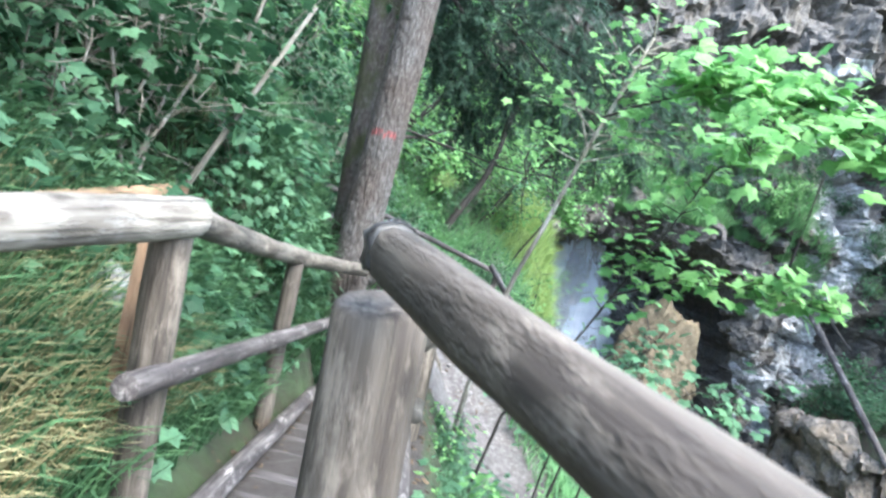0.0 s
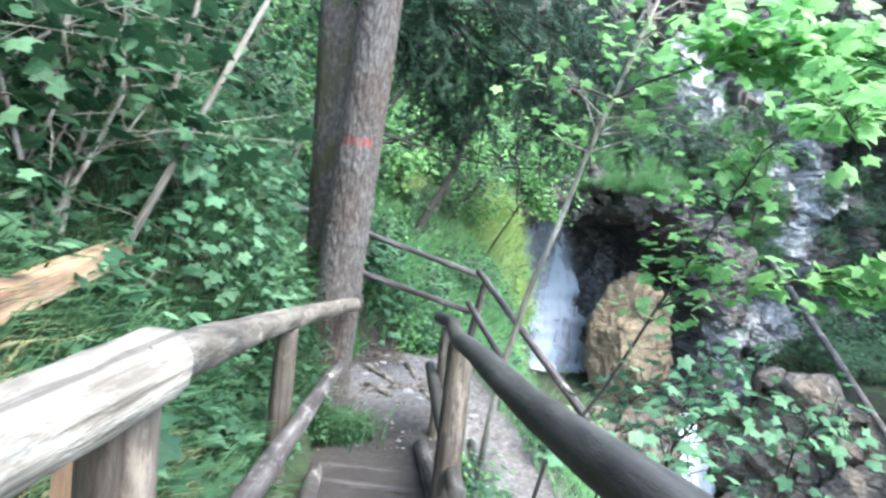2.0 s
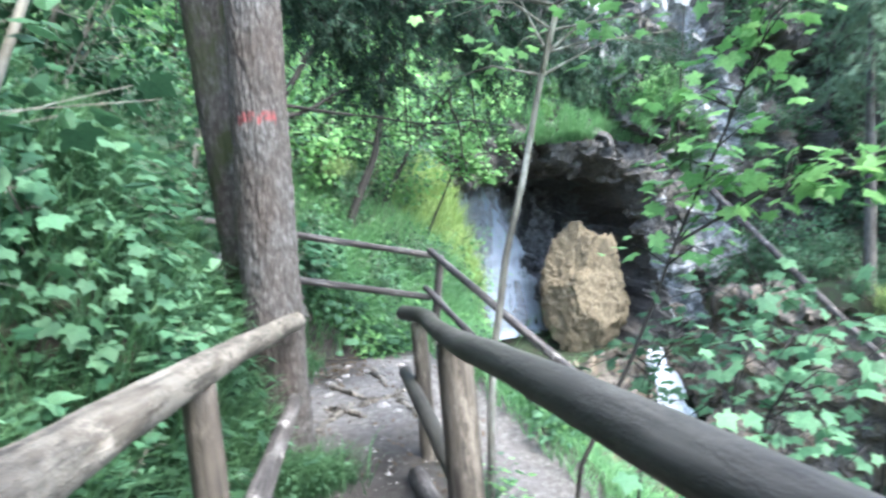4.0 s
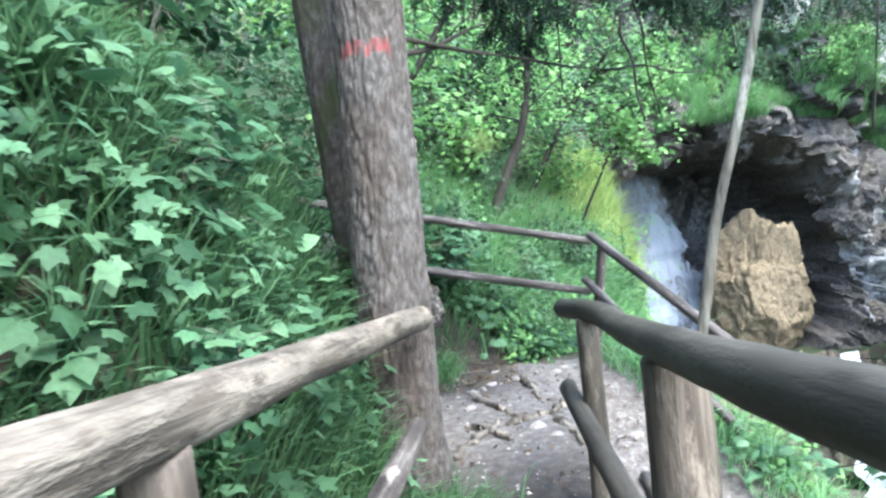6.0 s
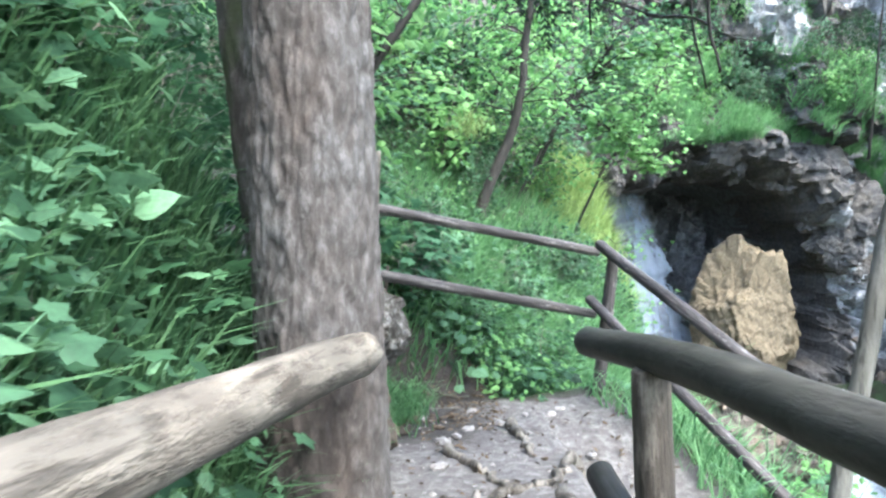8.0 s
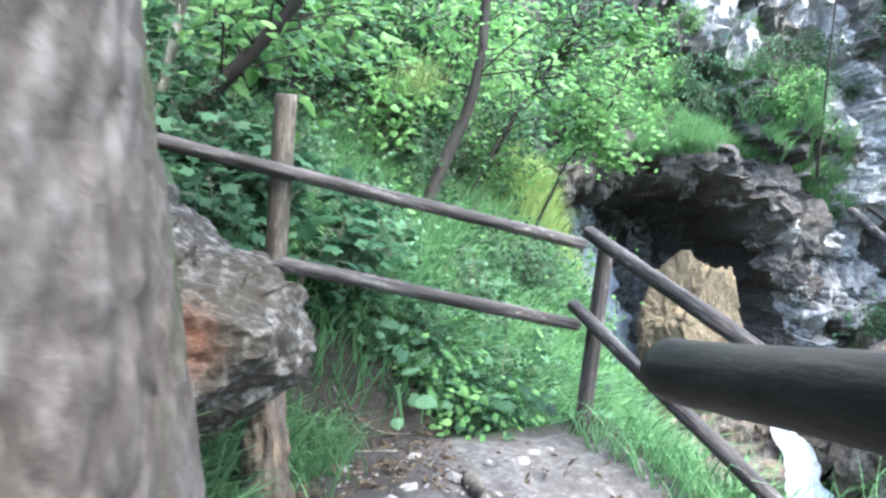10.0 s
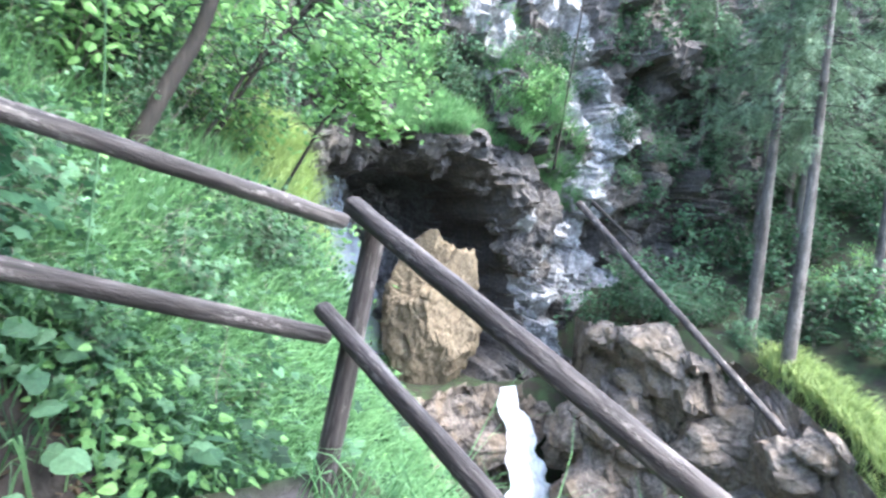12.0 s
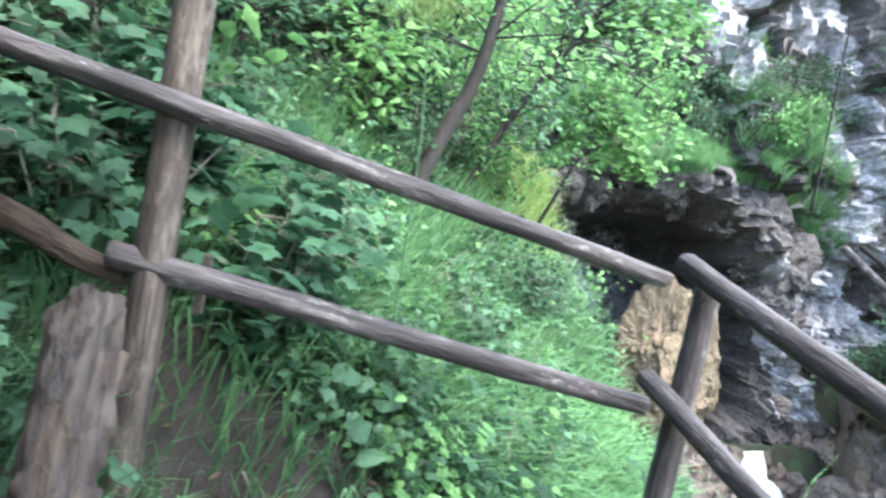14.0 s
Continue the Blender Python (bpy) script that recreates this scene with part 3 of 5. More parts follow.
def build_cliff():
    us = np.concatenate([np.linspace(-6, 3, 30), np.linspace(3.12, 22, 160), np.linspace(22.2, 46, 70)])
    vs_ = np.concatenate([np.linspace(-13, -7.3, 24), np.linspace(-7.1, 6, 112), np.linspace(6.2, 18, 56)])
    gx, gz = np.meshgrid(us, vs_)
    y = 30.5 + 0.05 * np.clip(gz, 0, 30) - 0.14 * np.clip(gx - 18, 0, 30)
    outline = [(6.0, -5.6), (5.4, -2.0), (5.8, 0.6), (7.0, 1.2), (9.2, 1.5), (12.0, 1.3), (14.0, -0.2), (14.6, -1.4), (15.0, -4.4), (14.3, -6.2)]
    cx, cz = 10.9, -2.4
    ang = np.arctan2(gz - cz, gx - cx)
    oa = np.array([math.atan2(b - cz, a - cx) for a, b in outline])
    orad = np.array([math.hypot(a - cx, b - cz) for a, b in outline])
    order = np.argsort(oa)
    oa, orad = oa[order], orad[order]
    rad = np.interp(ang, np.r_[oa[-1] - 2 * np.pi, oa, oa[0] + 2 * np.pi], np.r_[orad[-1], orad, orad[0]])
    ragged = np.array([[noise.noise(Vector((a * 0.8, 4.0, b * 0.8))) + 0.6 * noise.noise(Vector((a * 2.1, 7.0, b * 2.1))) for a, b in zip(ra, rb)] for ra, rb in zip(gx, gz)])
    rel = np.hypot(gx - cx, gz - cz) / rad + 0.1 * ragged
    cave = 1 - smooth(0.74, 1.03, rel)
    roll = smooth(1.0, 1.12, rel) * (1 - smooth(1.12, 1.9, rel)) * smooth(-3, 1, gz)
    y = y + 7.0 * cave - 0.9 * roll
    z = gz.copy()
    for j in range(gx.shape[0]):
        for i in range(gx.shape[1]):
            v = Vector((gx[j, i], 0.7 * (y[j, i] - 30.5), gz[j, i]))
            w3 = v + 0.5 * noise.noise_vector(v * 0.7)
            a = noise.noise(v * 0.32) * 1.2 + noise.noise(v * 0.75) * 0.6
            a += 1.5 * facets(w3, 0.42) + 0.8 * facets(w3, 0.95) + 0.35 * facets(v, 2.3) + 0.12 * noise.noise(v * 4.5)
            y[j, i] += a
            z[j, i] += 0.25 * noise.noise(v * 1.3 + Vector((9, 3, 1)))
    w = gx.shape[1]
    verts = np.stack([gx, y, z], -1).reshape(-1, 3)
    faces = [(j * w + i, j * w + i + 1, (j + 1) * w + i + 1, (j + 1) * w + i) for j in range(gx.shape[0] - 1) for i in range(w - 1)]
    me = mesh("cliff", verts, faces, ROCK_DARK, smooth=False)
    me.materials.append(ROCK_PALE)
    me.materials.append(ROCK_CAVE)
    streaks = ((12.5, 9.0, 13.2, 6.6), (16.2, 10.0, 17.2, 5.6), (17.2, 5.6, 19.0, 3.2), (16.0, 0.0, 16.8, -2.6), (18.5, -2.6, 21.5, -4.2), (17.6, 1.6, 18.4, -2.5), (15.9, -1.5, 16.4, -5.0))
    mats = np.zeros(len(faces), int)
    k = 0
    for j in range(gx.shape[0] - 1):
        for i in range(w - 1):
            v = Vector((gx[j, i], 1.0, gz[j, i]))
            for ax, az, bx, bz in streaks:
                t = min(1, max(0, ((gx[j, i] - ax) * (bx - ax) + (gz[j, i] - az) * (bz - az)) / ((bx - ax) ** 2 + (bz - az) ** 2)))
                far = math.hypot(gx[j, i] - ax - t * (bx - ax), gz[j, i] - az - t * (bz - az))
                if far < 1.15 + 1.1 * noise.noise(v * 0.8) and cave[j, i] < 0.05:
                    mats[k] = 1
            if cave[j, i] > 0.75:
                mats[k] = 2
            k += 1
    me.polygons.foreach_set("material_index", mats)
    tagged(new("cliff", me), "dark overhanging rock face with a deep cave mouth", "cliff", kind="structure")
    return us, vs_, y, bpy.data.objects["cliff"]


CLIFF_X, CLIFF_Z, CLIFF_Y, CLIFF = build_cliff()


def cliff_at(x, z):
    return float(CLIFF_Y[np.abs(CLIFF_Z - z).argmin(), np.abs(CLIFF_X - x).argmin()])


def stone_mesh(name, size, mat, seed, detail=4, rough=0.35, sharp=1.0, planes=()):
    """A broken stone: a ball cut by planes, then roughened."""
    r = np.random.default_rng(seed)
    cuts = [(Vector(n).normalized(), d) for n, d in planes] or [(Vector(r.normal(0, 1, 3)).normalized(), r.uniform(0.62, 0.95)) for k in range(15)]
    bm = bmesh.new()
    bmesh.ops.create_icosphere(bm, subdivisions=detail, radius=1.0)
    for v in bm.verts:
        e = v.co.normalized()
        k = min([1.0] + [d / max(0.05, e.dot(n)) for n, d in cuts])
        d = e * 0.8 * k + Vector((seed * 5.3, seed, 2))
        strata = noise.noise(Vector((d.x * 0.6, d.y * 0.6, d.z * 7 + 1.5 * d.x)))
        chips = 0.4 * facets(d, 2.2) + 0.22 * facets(d, 5.0) + 0.1 * facets(d, 11.0)
        k *= 1 + rough * (0.35 * noise.noise(d * 1.5) + chips + 0.12 * noise.noise(d * 8) + 0.08 * noise.noise(d * 17) + 0.1 * sharp * strata)
        v.co = e * k
        v.co = Vector((v.co.x * size[0], v.co.y * size[1], v.co.z * size[2]))
    me = bpy.data.meshes.new(name)
    bm.to_mesh(me)
    bm.free()
    me.materials.append(mat)
    return me


OCHRE_CUTS = (((-0.75, -0.35, 0.75), 0.72), ((0.95, -0.25, 0.3), 0.7), ((0.15, -1, 0.15), 0.62), ((-0.9, -0.5, -0.1), 0.78), ((0.5, -0.6, -0.5), 0.75), ((0.25, -0.1, 1), 0.93), ((-0.3, -0.8, -0.6), 0.8), ((0.7, -0.7, 0.1), 0.72), ((0, 1, 0), 0.7))
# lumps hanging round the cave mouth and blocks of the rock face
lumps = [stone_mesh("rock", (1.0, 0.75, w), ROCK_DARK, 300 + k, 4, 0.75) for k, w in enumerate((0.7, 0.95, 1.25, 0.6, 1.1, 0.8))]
rim = ((6.0, 1.2), (7.4, 1.7), (9.0, 1.9), (10.6, 1.8), (12.0, 1.6), (13.2, 0.8), (14.2, -0.1), (14.9, -1.4), (15.2, -3.0))
for k in range(34):
    u = rng.uniform(0, len(rim) - 1.001)
    (ax, az), (bx, bz) = rim[int(u)], rim[int(u) + 1]
    away = rng.uniform(-0.3, 1.9)
    x = ax + (bx - ax) * (u % 1) + away * (0.9 if x_side(u) else 0.1)
    z = az + (bz - az) * (u % 1) + away * (0.4 if x_side(u) else 0.9)
    m = pose(x, 30.6 + rng.uniform(-0.5, 0.6), z, rng.normal(0, 25), rng.normal(0, 25), rng.uniform(0, 360)) @ Matrix.Scale(rng.uniform(0.35, 0.9) * rng.uniform(0.7, 1.7), 4)
    part("rock", lumps[k % 6], CLIFF, m=m)


ob = new("boulder", stone_mesh("boulder", (2.2, 1.9, 2.9), ROCK_OCHRE, 3, 6, 0.34, 1.2, OCHRE_CUTS))
ob.location = (11.65, 30.4, -4.1)
tagged(ob, "large ochre boulder standing in front of the cave", "boulder")


def water_sheet(name, pts, widths, mat, label, ruffle=0.22):
    """Falling water: a strip across pts with thickness, ruffled."""
    vs, fs, n = [], [], 25
    steps = 46
    for k in range(steps + 1):
        s = k / steps * (len(pts) - 1)
        i = min(int(s), len(pts) - 2)
        p = Vector(pts[i]).lerp(Vector(pts[i + 1]), s - i)
        w = (widths[i] + (widths[i + 1] - widths[i]) * (s - i)) * (1 + 0.25 * noise.noise(Vector((k * 0.4, 3.0, 1.0))))
        for a in range(n):
            u = a / (n - 1) - 0.5
            side_w = w * (1 + 0.4 * noise.noise(Vector((k * 0.23, 9.0 if u > 0 else 2.0, 5.0))))
            v = Vector((p.x + u * side_w, p.y - 0.35 * math.cos(u * 3) * w * 0.5, p.z))
            v += ruffle * noise.noise_vector(Vector((v.x * 2.4, v.y * 2.4, v.z * 0.9)))
            vs.append(v)
    for k in range(steps):
        for a in range(n - 1):
            fs.append((k * n + a, k * n + a + 1, (k + 1) * n + a + 1, (k + 1) * n + a))
    tagged(new(name, mesh(name, vs, fs, mat)), label, "waterfall", kind="structure")


water_sheet("waterfall_1", [(13.5, 28.0, -6.4), (13.6, 26.3, -9.2), (14.3, 25.3, -11.4), (15.2, 23.4, -12.2)], [0.7, 1.7, 3.8, 7.0], FOAM, "white cascade pouring below the cave")
water_sheet("waterfall_2", [(6.9, 34.5, 1.6), (7.4, 33.8, -2), (8.0, 33.0, -6.3)], [3.2, 4.2, 5.4], VEIL, "veil of water tinted for the bluish mist glow inside the cave", 0.05)
me = mesh("stream", [(2, -20, -12.9), (24, -20, -12.9), (24, 27.6, -12.45), (2, 27.6, -12.45)], [(0, 1, 2, 3)], POOL)
tagged(new("stream", me), "dark stream in the gorge", "water", kind="structure")


def k_rows(n, total):
    return total // n


def build_wall_rock(name, label, top, mat, drop, out, blocks_wanted=48):
    """A broken rock step below a line of its top edge."""
    n, k = 150, 44
    vs = []
    for j in range(k):
        s = j / (k - 1)
        for i in range(n):
            u = i / (n - 1) * (len(top) - 1)
            q = min(int(u), len(top) - 2)
            p = Vector(top[q]).lerp(Vector(top[q + 1]), u - q)
            v = Vector((p.x + out[0] * s, p.y + out[1] * s, p.z - drop * s))
            d = 0.9 * noise.noise(v * 0.5) + 0.3 + 0.9 * facets(v, 0.6) + 0.5 * facets(v, 1.5) + 0.2 * noise.noise(v * 3)
            vs.append((v.x - 0.6 * d + 0.3, v.y - 0.8 * d + 0.3, v.z + 0.3 * noise.noise(v * 1.1) * (1 if j else 0.3)))
    fs = [(j * n + i, j * n + i + 1, (j + 1) * n + i + 1, (j + 1) * n + i) for j in range(k - 1) for i in range(n - 1)]
    step = tagged(new(name, mesh(name, vs, fs, mat, smooth=False)), label, "rock", kind="structure") or bpy.data.objects[name]
    blocks = [stone_mesh("rock", (0.95, 0.75, 0.6), mat, 320 + k, 4, 0.35) for k in range(5)]
    r = np.random.default_rng(len(top))
    for k in range(blocks_wanted):
        v = Vector(vs[int(r.uniform(0, 0.75) * k_rows(n, len(vs))) * n + int(r.integers(4, n - 4))])
        m = pose(v.x + 0.22, v.y + 0.32, v.z, *r.normal(0, 14, 2), r.uniform(0, 360)) @ Matrix.Scale(r.uniform(0.6, 1.5), 4)
        part("rock", blocks[k % 5], step, m=m)


build_wall_rock("rock_step_1", "broken brown rock step above the stream", [(15.6, 27.2, -3.6), (14.8, 25.4, -3.4), (14.9, 24.0, -3.3), (15.7, 22.3, -3.5), (16.9, 20.9, -3.75), (16.5, 18.4, -4.35), (15.5, 15.9, -5.3), (14.4, 13.2, -6.6), (13.0, 9.0, -9)], ROCK_BROWN, 9.5, (-0.5, -1.3))
build_wall_rock("rock_step_2", "mossy ochre ledge under the cave", [(2, 25.5, -5.2), (6, 27.0, -6.2), (9.5, 27.6, -6.35), (12, 28.2, -6.4), (14.0, 28.6, -6.5), (15.4, 29.3, -6.6), (17, 28.6, -5.5), (19, 27, -3.5)], ROCK_BROWN, 7.0, (0.0, -1.6), 16)

# ---- fences of the upper path ----
left = thing("wooden_fence", "rough log handrail fence beside the steps", "fence", (-0.75, 4.3, 0))


def fence_log(fence, name, p0, p1, r0, r1, mat, label="", **kw):
    ob = log_part(name, fence, p0, p1, r0, r1, mat, label, **kw)
    ob.matrix_basis = Matrix.Translation(-fence.location) @ ob.matrix_basis
    return ob


fence_log(left, "handrail", (-1.0, 0.9, 1.46), (-0.745, 2.22, 1.475), 0.062, 0.066, WOOD_PEELED, "pale peeled log", seed=1, rough=0.1, rings=30)
fence_log(left, "handrail", (-0.747, 2.12, 1.485), (-0.545, 6.65, 0.755), 0.05, 0.06, WOOD_PALE, "pale peeled log", seed=2, sag=(-0.13, 0, -0.03), rough=0.12, rings=60)
fence_log(left, "lower_rail", (-0.74, 1.95, 0.99), (-0.585, 6.31, 0.332), 0.042, 0.045, WOOD_GREY, "", seed=3, rough=0.1)
fence_log(left, "post", (-0.79, 2.3, 0.1), (-0.79, 2.2, 1.43), 0.07, 0.066, WOOD_POST, "", seed=4)
fence_log(left, "post", (-0.76, 4.25, -0.25), (-0.78, 4.3, 1.06), 0.06, 0.054, WOOD_POST, "", seed=5)


def board_part(fence, name, p0, p1, w, t, mat, label=""):
    m, length = aligned(p0, p1)
    bm = bmesh.new()
    bmesh.ops.create_cube(bm, size=1)
    for v in bm.verts:
        v.co = Vector((v.co.x * w, v.co.y * t, (v.co.z + 0.5) * length))
    bmesh.ops.bevel(bm, geom=bm.edges[:], offset=0.006, segments=2, affect="EDGES")
    me = bpy.data.meshes.new(name)
    bm.to_mesh(me)
    bm.free()
    me.materials.append(mat)
    ob = part(name, me, fence, label, Matrix.Translation(-fence.location) @ m)
    return ob


board_part(left, "board", (-0.93, 2.36, 0.2), (-0.9, 2.36, 1.4), 0.035, 0.1, WOOD_SAWN, "fresh orange sawn board")

beam = thing("beam", "fresh orange squared timber lying on the bank", "timber", (-1.7, 4.6, 1.2))
board_part(beam, "timber", (-1.36, 1.9, 1.33), (-1.7, 4.62, 1.285), 0.11, 0.1, WOOD_SAWN)
fence_log(beam, "post", (-1.66, 4.3, 0.5), (-1.66, 4.3, 1.24), 0.05, 0.05, WOOD_POST, seed=61)
fence_log(beam, "post", (-1.5, 2.9, 0.6), (-1.5, 2.9, 1.26), 0.05, 0.05, WOOD_POST, seed=62)

right_f = thing("wooden_fence", "dark damp log handrail fence on the drop side", "fence", (0.3, 4.5, 0))
curved_log("handrail", right_f, [(0.285, 7.53, 0.55), (0.285, 6.5, 0.725), (0.18, 5.5, 0.88), (0.075, 4.5, 1.06), (0.015, 3.5, 1.235), (0.0, 2.5, 1.37), (0.0, 1.7, 1.5), (0.01, 0.98, 1.58)], (0.062, 0.056, 0.047, 0.044, 0.043, 0.043, 0.043, 0.043), 0, WOOD_DARK, "dark damp log", seed=7)
fence_log(right_f, "post", (0.29, 6.7, -0.6), (0.275, 6.7, 0.66), 0.066, 0.055, WOOD_POST, "", seed=8)
fence_log(right_f, "post", (0.19, 4.95, -0.5), (0.155, 4.93, 0.95), 0.088, 0.078, WOOD_POST, "thick brown post", seed=9)
fence_log(right_f, "lower_rail", (0.2, 7.05, 0.2), (0.2, 4.6, 0.16), 0.05, 0.052, WOOD_DARK, "", seed=10)
fence_log(right_f, "stringer", (0.14, 6.35, -0.28), (0.16, 2.0, 0.4), 0.06, 0.06, WOOD_GREY, "", seed=11)


near_f = thing("wooden_fence", "near log handrail with a taped end on a thick post", "fence", (0.05, 1.0, 0.4))
fence_log(near_f, "handrail", (-0.035, 0.88, 1.67), (0.49, -0.42, 1.6), 0.035, 0.036, WOOD_POST, "", seed=12, rough=0.14, rings=60)
fence_log(near_f, "post", (0.02, 0.93, 0.3), (-0.04, 0.94, 1.6), 0.078, 0.064, WOOD_POST, "", seed=13)
fence_log(near_f, "band", (-0.042, 0.897, 1.671), (-0.034, 0.877, 1.67), 0.039, 0.039, TAPE_DARK, "ragged black band round the log end", seed=112, rings=4, rough=0.25)
fence_log(near_f, "band", (-0.046, 0.908, 1.672), (-0.042, 0.897, 1.671), 0.037, 0.037, TAPE_GREY, "silvery worn band at the log end", seed=113, rings=3, rough=0.3)

# ---- fence of the landing ----
far_f = thing("wooden_fence", "weathered log fence round the landing", "fence", (0.2, 10.4, -0.3))
fence_log(far_f, "handrail", (1.1, 10.66, 0.61), (-2.9, 9.94, 1.635), 0.04, 0.048, WOOD_GREY, "", seed=14, rough=0.15, rings=90)
fence_log(far_f, "lower_rail", (1.04, 10.63, 0.07), (-1.03, 10.34, 0.598), 0.042, 0.046, WOOD_GREY, "", seed=15, rings=60, rough=0.15)
fence_log(far_f, "post", (-1.025, 10.385, -0.7), (-0.8, 10.385, 1.56), 0.07, 0.066, WOOD_POST, "split brown post", seed=16)
fence_log(far_f, "post", (0.97, 10.46, -0.85), (1.17, 10.43, 0.62), 0.055, 0.05, WOOD_GREY, "", seed=17)
fence_log(far_f, "handrail", (1.04, 10.415, 0.705), (2.08, 8.0, -0.47), 0.045, 0.052, WOOD_GREY, "", seed=18, rings=60, rough=0.15)
fence_log(far_f, "lower_rail", (0.957, 10.48, 0.235), (1.82, 8.75, -0.87), 0.042, 0.048, WOOD_GREY, "", seed=19, rings=50, rough=0.15)
board_part(far_f, "board", (-0.77, 10.5, 0.38), (-0.74, 10.5, 0.6), 0.08, 0.025, WOOD_POST)

# ---- steps ----
stairs = thing("steps", "earth steps with worn plank edges", "steps", (-0.15, 3, 0), kind="structure")
for k in range(17):
    y = STEP_Y - STEP_RUN * k
    z = float(path_z(y - STEP_RUN / 2)) + 0.012
    w = 0.03 * math.sin(k * 2.3)
    board_part(stairs, "riser", (-0.64 + w, y - 0.02 + 0.02 * math.sin(k * 1.7), z - 0.04), (0.26 + w, y - 0.02 + 0.02 * math.sin(k * 3.1), z - 0.045), 0.11, 0.045, WOOD_GREY)
fence_log(stairs, "stringer", (-0.64, 0.6, 0.62), (-0.62, 5.4, -0.12), 0.055, 0.05, WOOD_GREY, seed=50)


# ---- stones by the cascade ----
for k, (x, y, z, sc) in enumerate(((12.0, 27.0, -8.2, 1.2), (16.6, 27.0, -8.6, 1.1), (16.4, 28.3, -6.6, 0.9), (12.2, 25.8, -11.4, 1.3), (17.4, 25.4, -10.8, 1.0), (15.9, 30.4, -5.6, 0.9))):
    ob = new("rock", stone_mesh("rock", (0.9, 0.7, 0.6), ROCK_BROWN, 60 + k, 4, 0.4))
    ob.matrix_basis = pose(x, y, z, 0, 0, 50 * k) @ Matrix.Scale(sc, 4)
    tagged(ob, "wet brown rock beside the cascade", "rock", "rocks by the cascade")


# ---- the marked spruce ----
def big_spruce():
    base = Vector((-0.68, 6.91, -0.4))
    tree = thing("spruce_tree", "big spruce trunk with a red painted trail mark", "tree", base)

    def trunk(name, foot, lean, radius, height, sides, rings, mat, marked):
        vs, paint, deep = [], [], []
        for k in range(rings + 1):
            z = height * (k / rings) ** 1.3
            r = radius - 0.008 * z + 0.05 * math.exp(-z / 0.4)
            for a in range(sides):
                t = 2 * math.pi * a / sides
                lobe = 1 + 0.12 * math.exp(-z / 0.5) * math.cos(4 * t + 0.6)
                p = Vector((math.cos(t) * 0.22, math.sin(t) * 0.22, z * 0.36))
                p += 0.022 * noise.noise_vector(p * 8) + 0.016 * noise.noise_vector(p * 26)
                near = noise.voronoi(p * 23)
                gap = min(1.0, (near[0][1] - near[0][0]) * 4.5)
                q = r * lobe * (1 + 0.03 * noise.noise(p * 4)) + 0.013 * gap + 0.005 * noise.noise(near[1][0] * 3.3) + 0.004 * noise.noise(p * 60)
                vs.append((foot[0] + lean[0] * z + q * math.cos(t), foot[1] + lean[1] * z + q * math.sin(t), z))
                deep.append((1 - gap) * (0.5 + 0.5 * noise.noise(p * 11)))
                facing = math.cos(t - radians(-95))
                mark = marked and abs(z - 2.5 - 0.01 * math.sin(9 * t)) < 0.03 and facing > 0.74 and abs(math.sin(t - radians(-94))) > 0.04
                paint.append(1.0 if mark else 0.0)
        fs = [(k * sides + a, k * sides + (a + 1) % sides, (k + 1) * sides + (a + 1) % sides, (k + 1) * sides + a) for k in range(rings) for a in range(sides)]
        me = mesh(name, vs, fs, mat)
        me.attributes.new("paint", "FLOAT", "POINT").data.foreach_set("value", paint)
        me.attributes.new("groove", "FLOAT", "POINT").data.foreach_set("value", deep)
        return part(name, me, tree)

    trunk("trunk", (-0.06, 0), (0.03, 0), 0.195, 9.0, 150, 420, BARK, True)
    tagged(trunk("trunk", (-0.08, 0.52), (-0.07, 0.02), 0.2, 9.0, 90, 240, BARK_MOSSY, False), "darker mossy second stem")
    r = np.random.default_rng(5)
    # dead twigs and hanging boughs
    boughs = [((0.1, 0.15, 3.9), (0.9, 1.6, 2.9)), ((0.1, 0.1, 4.2), (2.0, 1.6, 3.05)), ((0.1, 0, 4.4), (2.9, 1.6, 3.1)), ((0.1, 0.1, 4.5), (3.7, 1.9, 3.25)), ((0.0, 0.15, 4.6), (1.3, 2.1, 3.2)), ((0.1, 0.0, 5.2), (2.4, 1.3, 3.9)), ((0.1, 0.1, 5.4), (3.3, 2.2, 4.0)), ((0, 0.1, 5.0), (0.4, 1.9, 3.6)), ((0, 0, 5.6), (1.8, 2.8, 4.3))]
    for k, (a, b) in enumerate(boughs):
        pts = wavy(a, b, 10, 0.2, k + 3)
        v, f = tube(pts, 0.028, 0.006, 6)
        twigs, pos, ahead = [], [], []
        for i in range(2, 11):
            for s in range(9):
                o = pts[i] + Vector(r.normal(0, 0.04, 3))
                e = o + Vector((r.normal(0.12, 0.25), r.normal(0.05, 0.3), -abs(r.normal(0.22, 0.18))))
                twigs.append(tube([o, o.lerp(e, 0.5) + Vector((0, 0, 0.03)), e], 0.004, 0.002, 4))
                for q in np.linspace(0.1, 1, 9):
                    for side in (-1, 1):
                        c = o.lerp(e, q)
                        pos.append(c)
                        d = (e - o).normalized() + Vector(r.normal(0, 0.55, 3))
                        ahead.append(d)
        bough = part("bough", mesh("bough", *join([(v, f)] + twigs), WOOD_STEM), tree)
        n = len(pos)
        nv, nf = scatter(SPRAY, pos, ahead, np.tile((0, 0, 1.0), (n, 1)) + r.normal(0, 0.3, (n, 3)), r.uniform(0.1, 0.2, n))
        tagged(part("foliage", mesh("foliage", nv, nf, LEAF_NEEDLE, smooth=False), bough), kind="stuff")
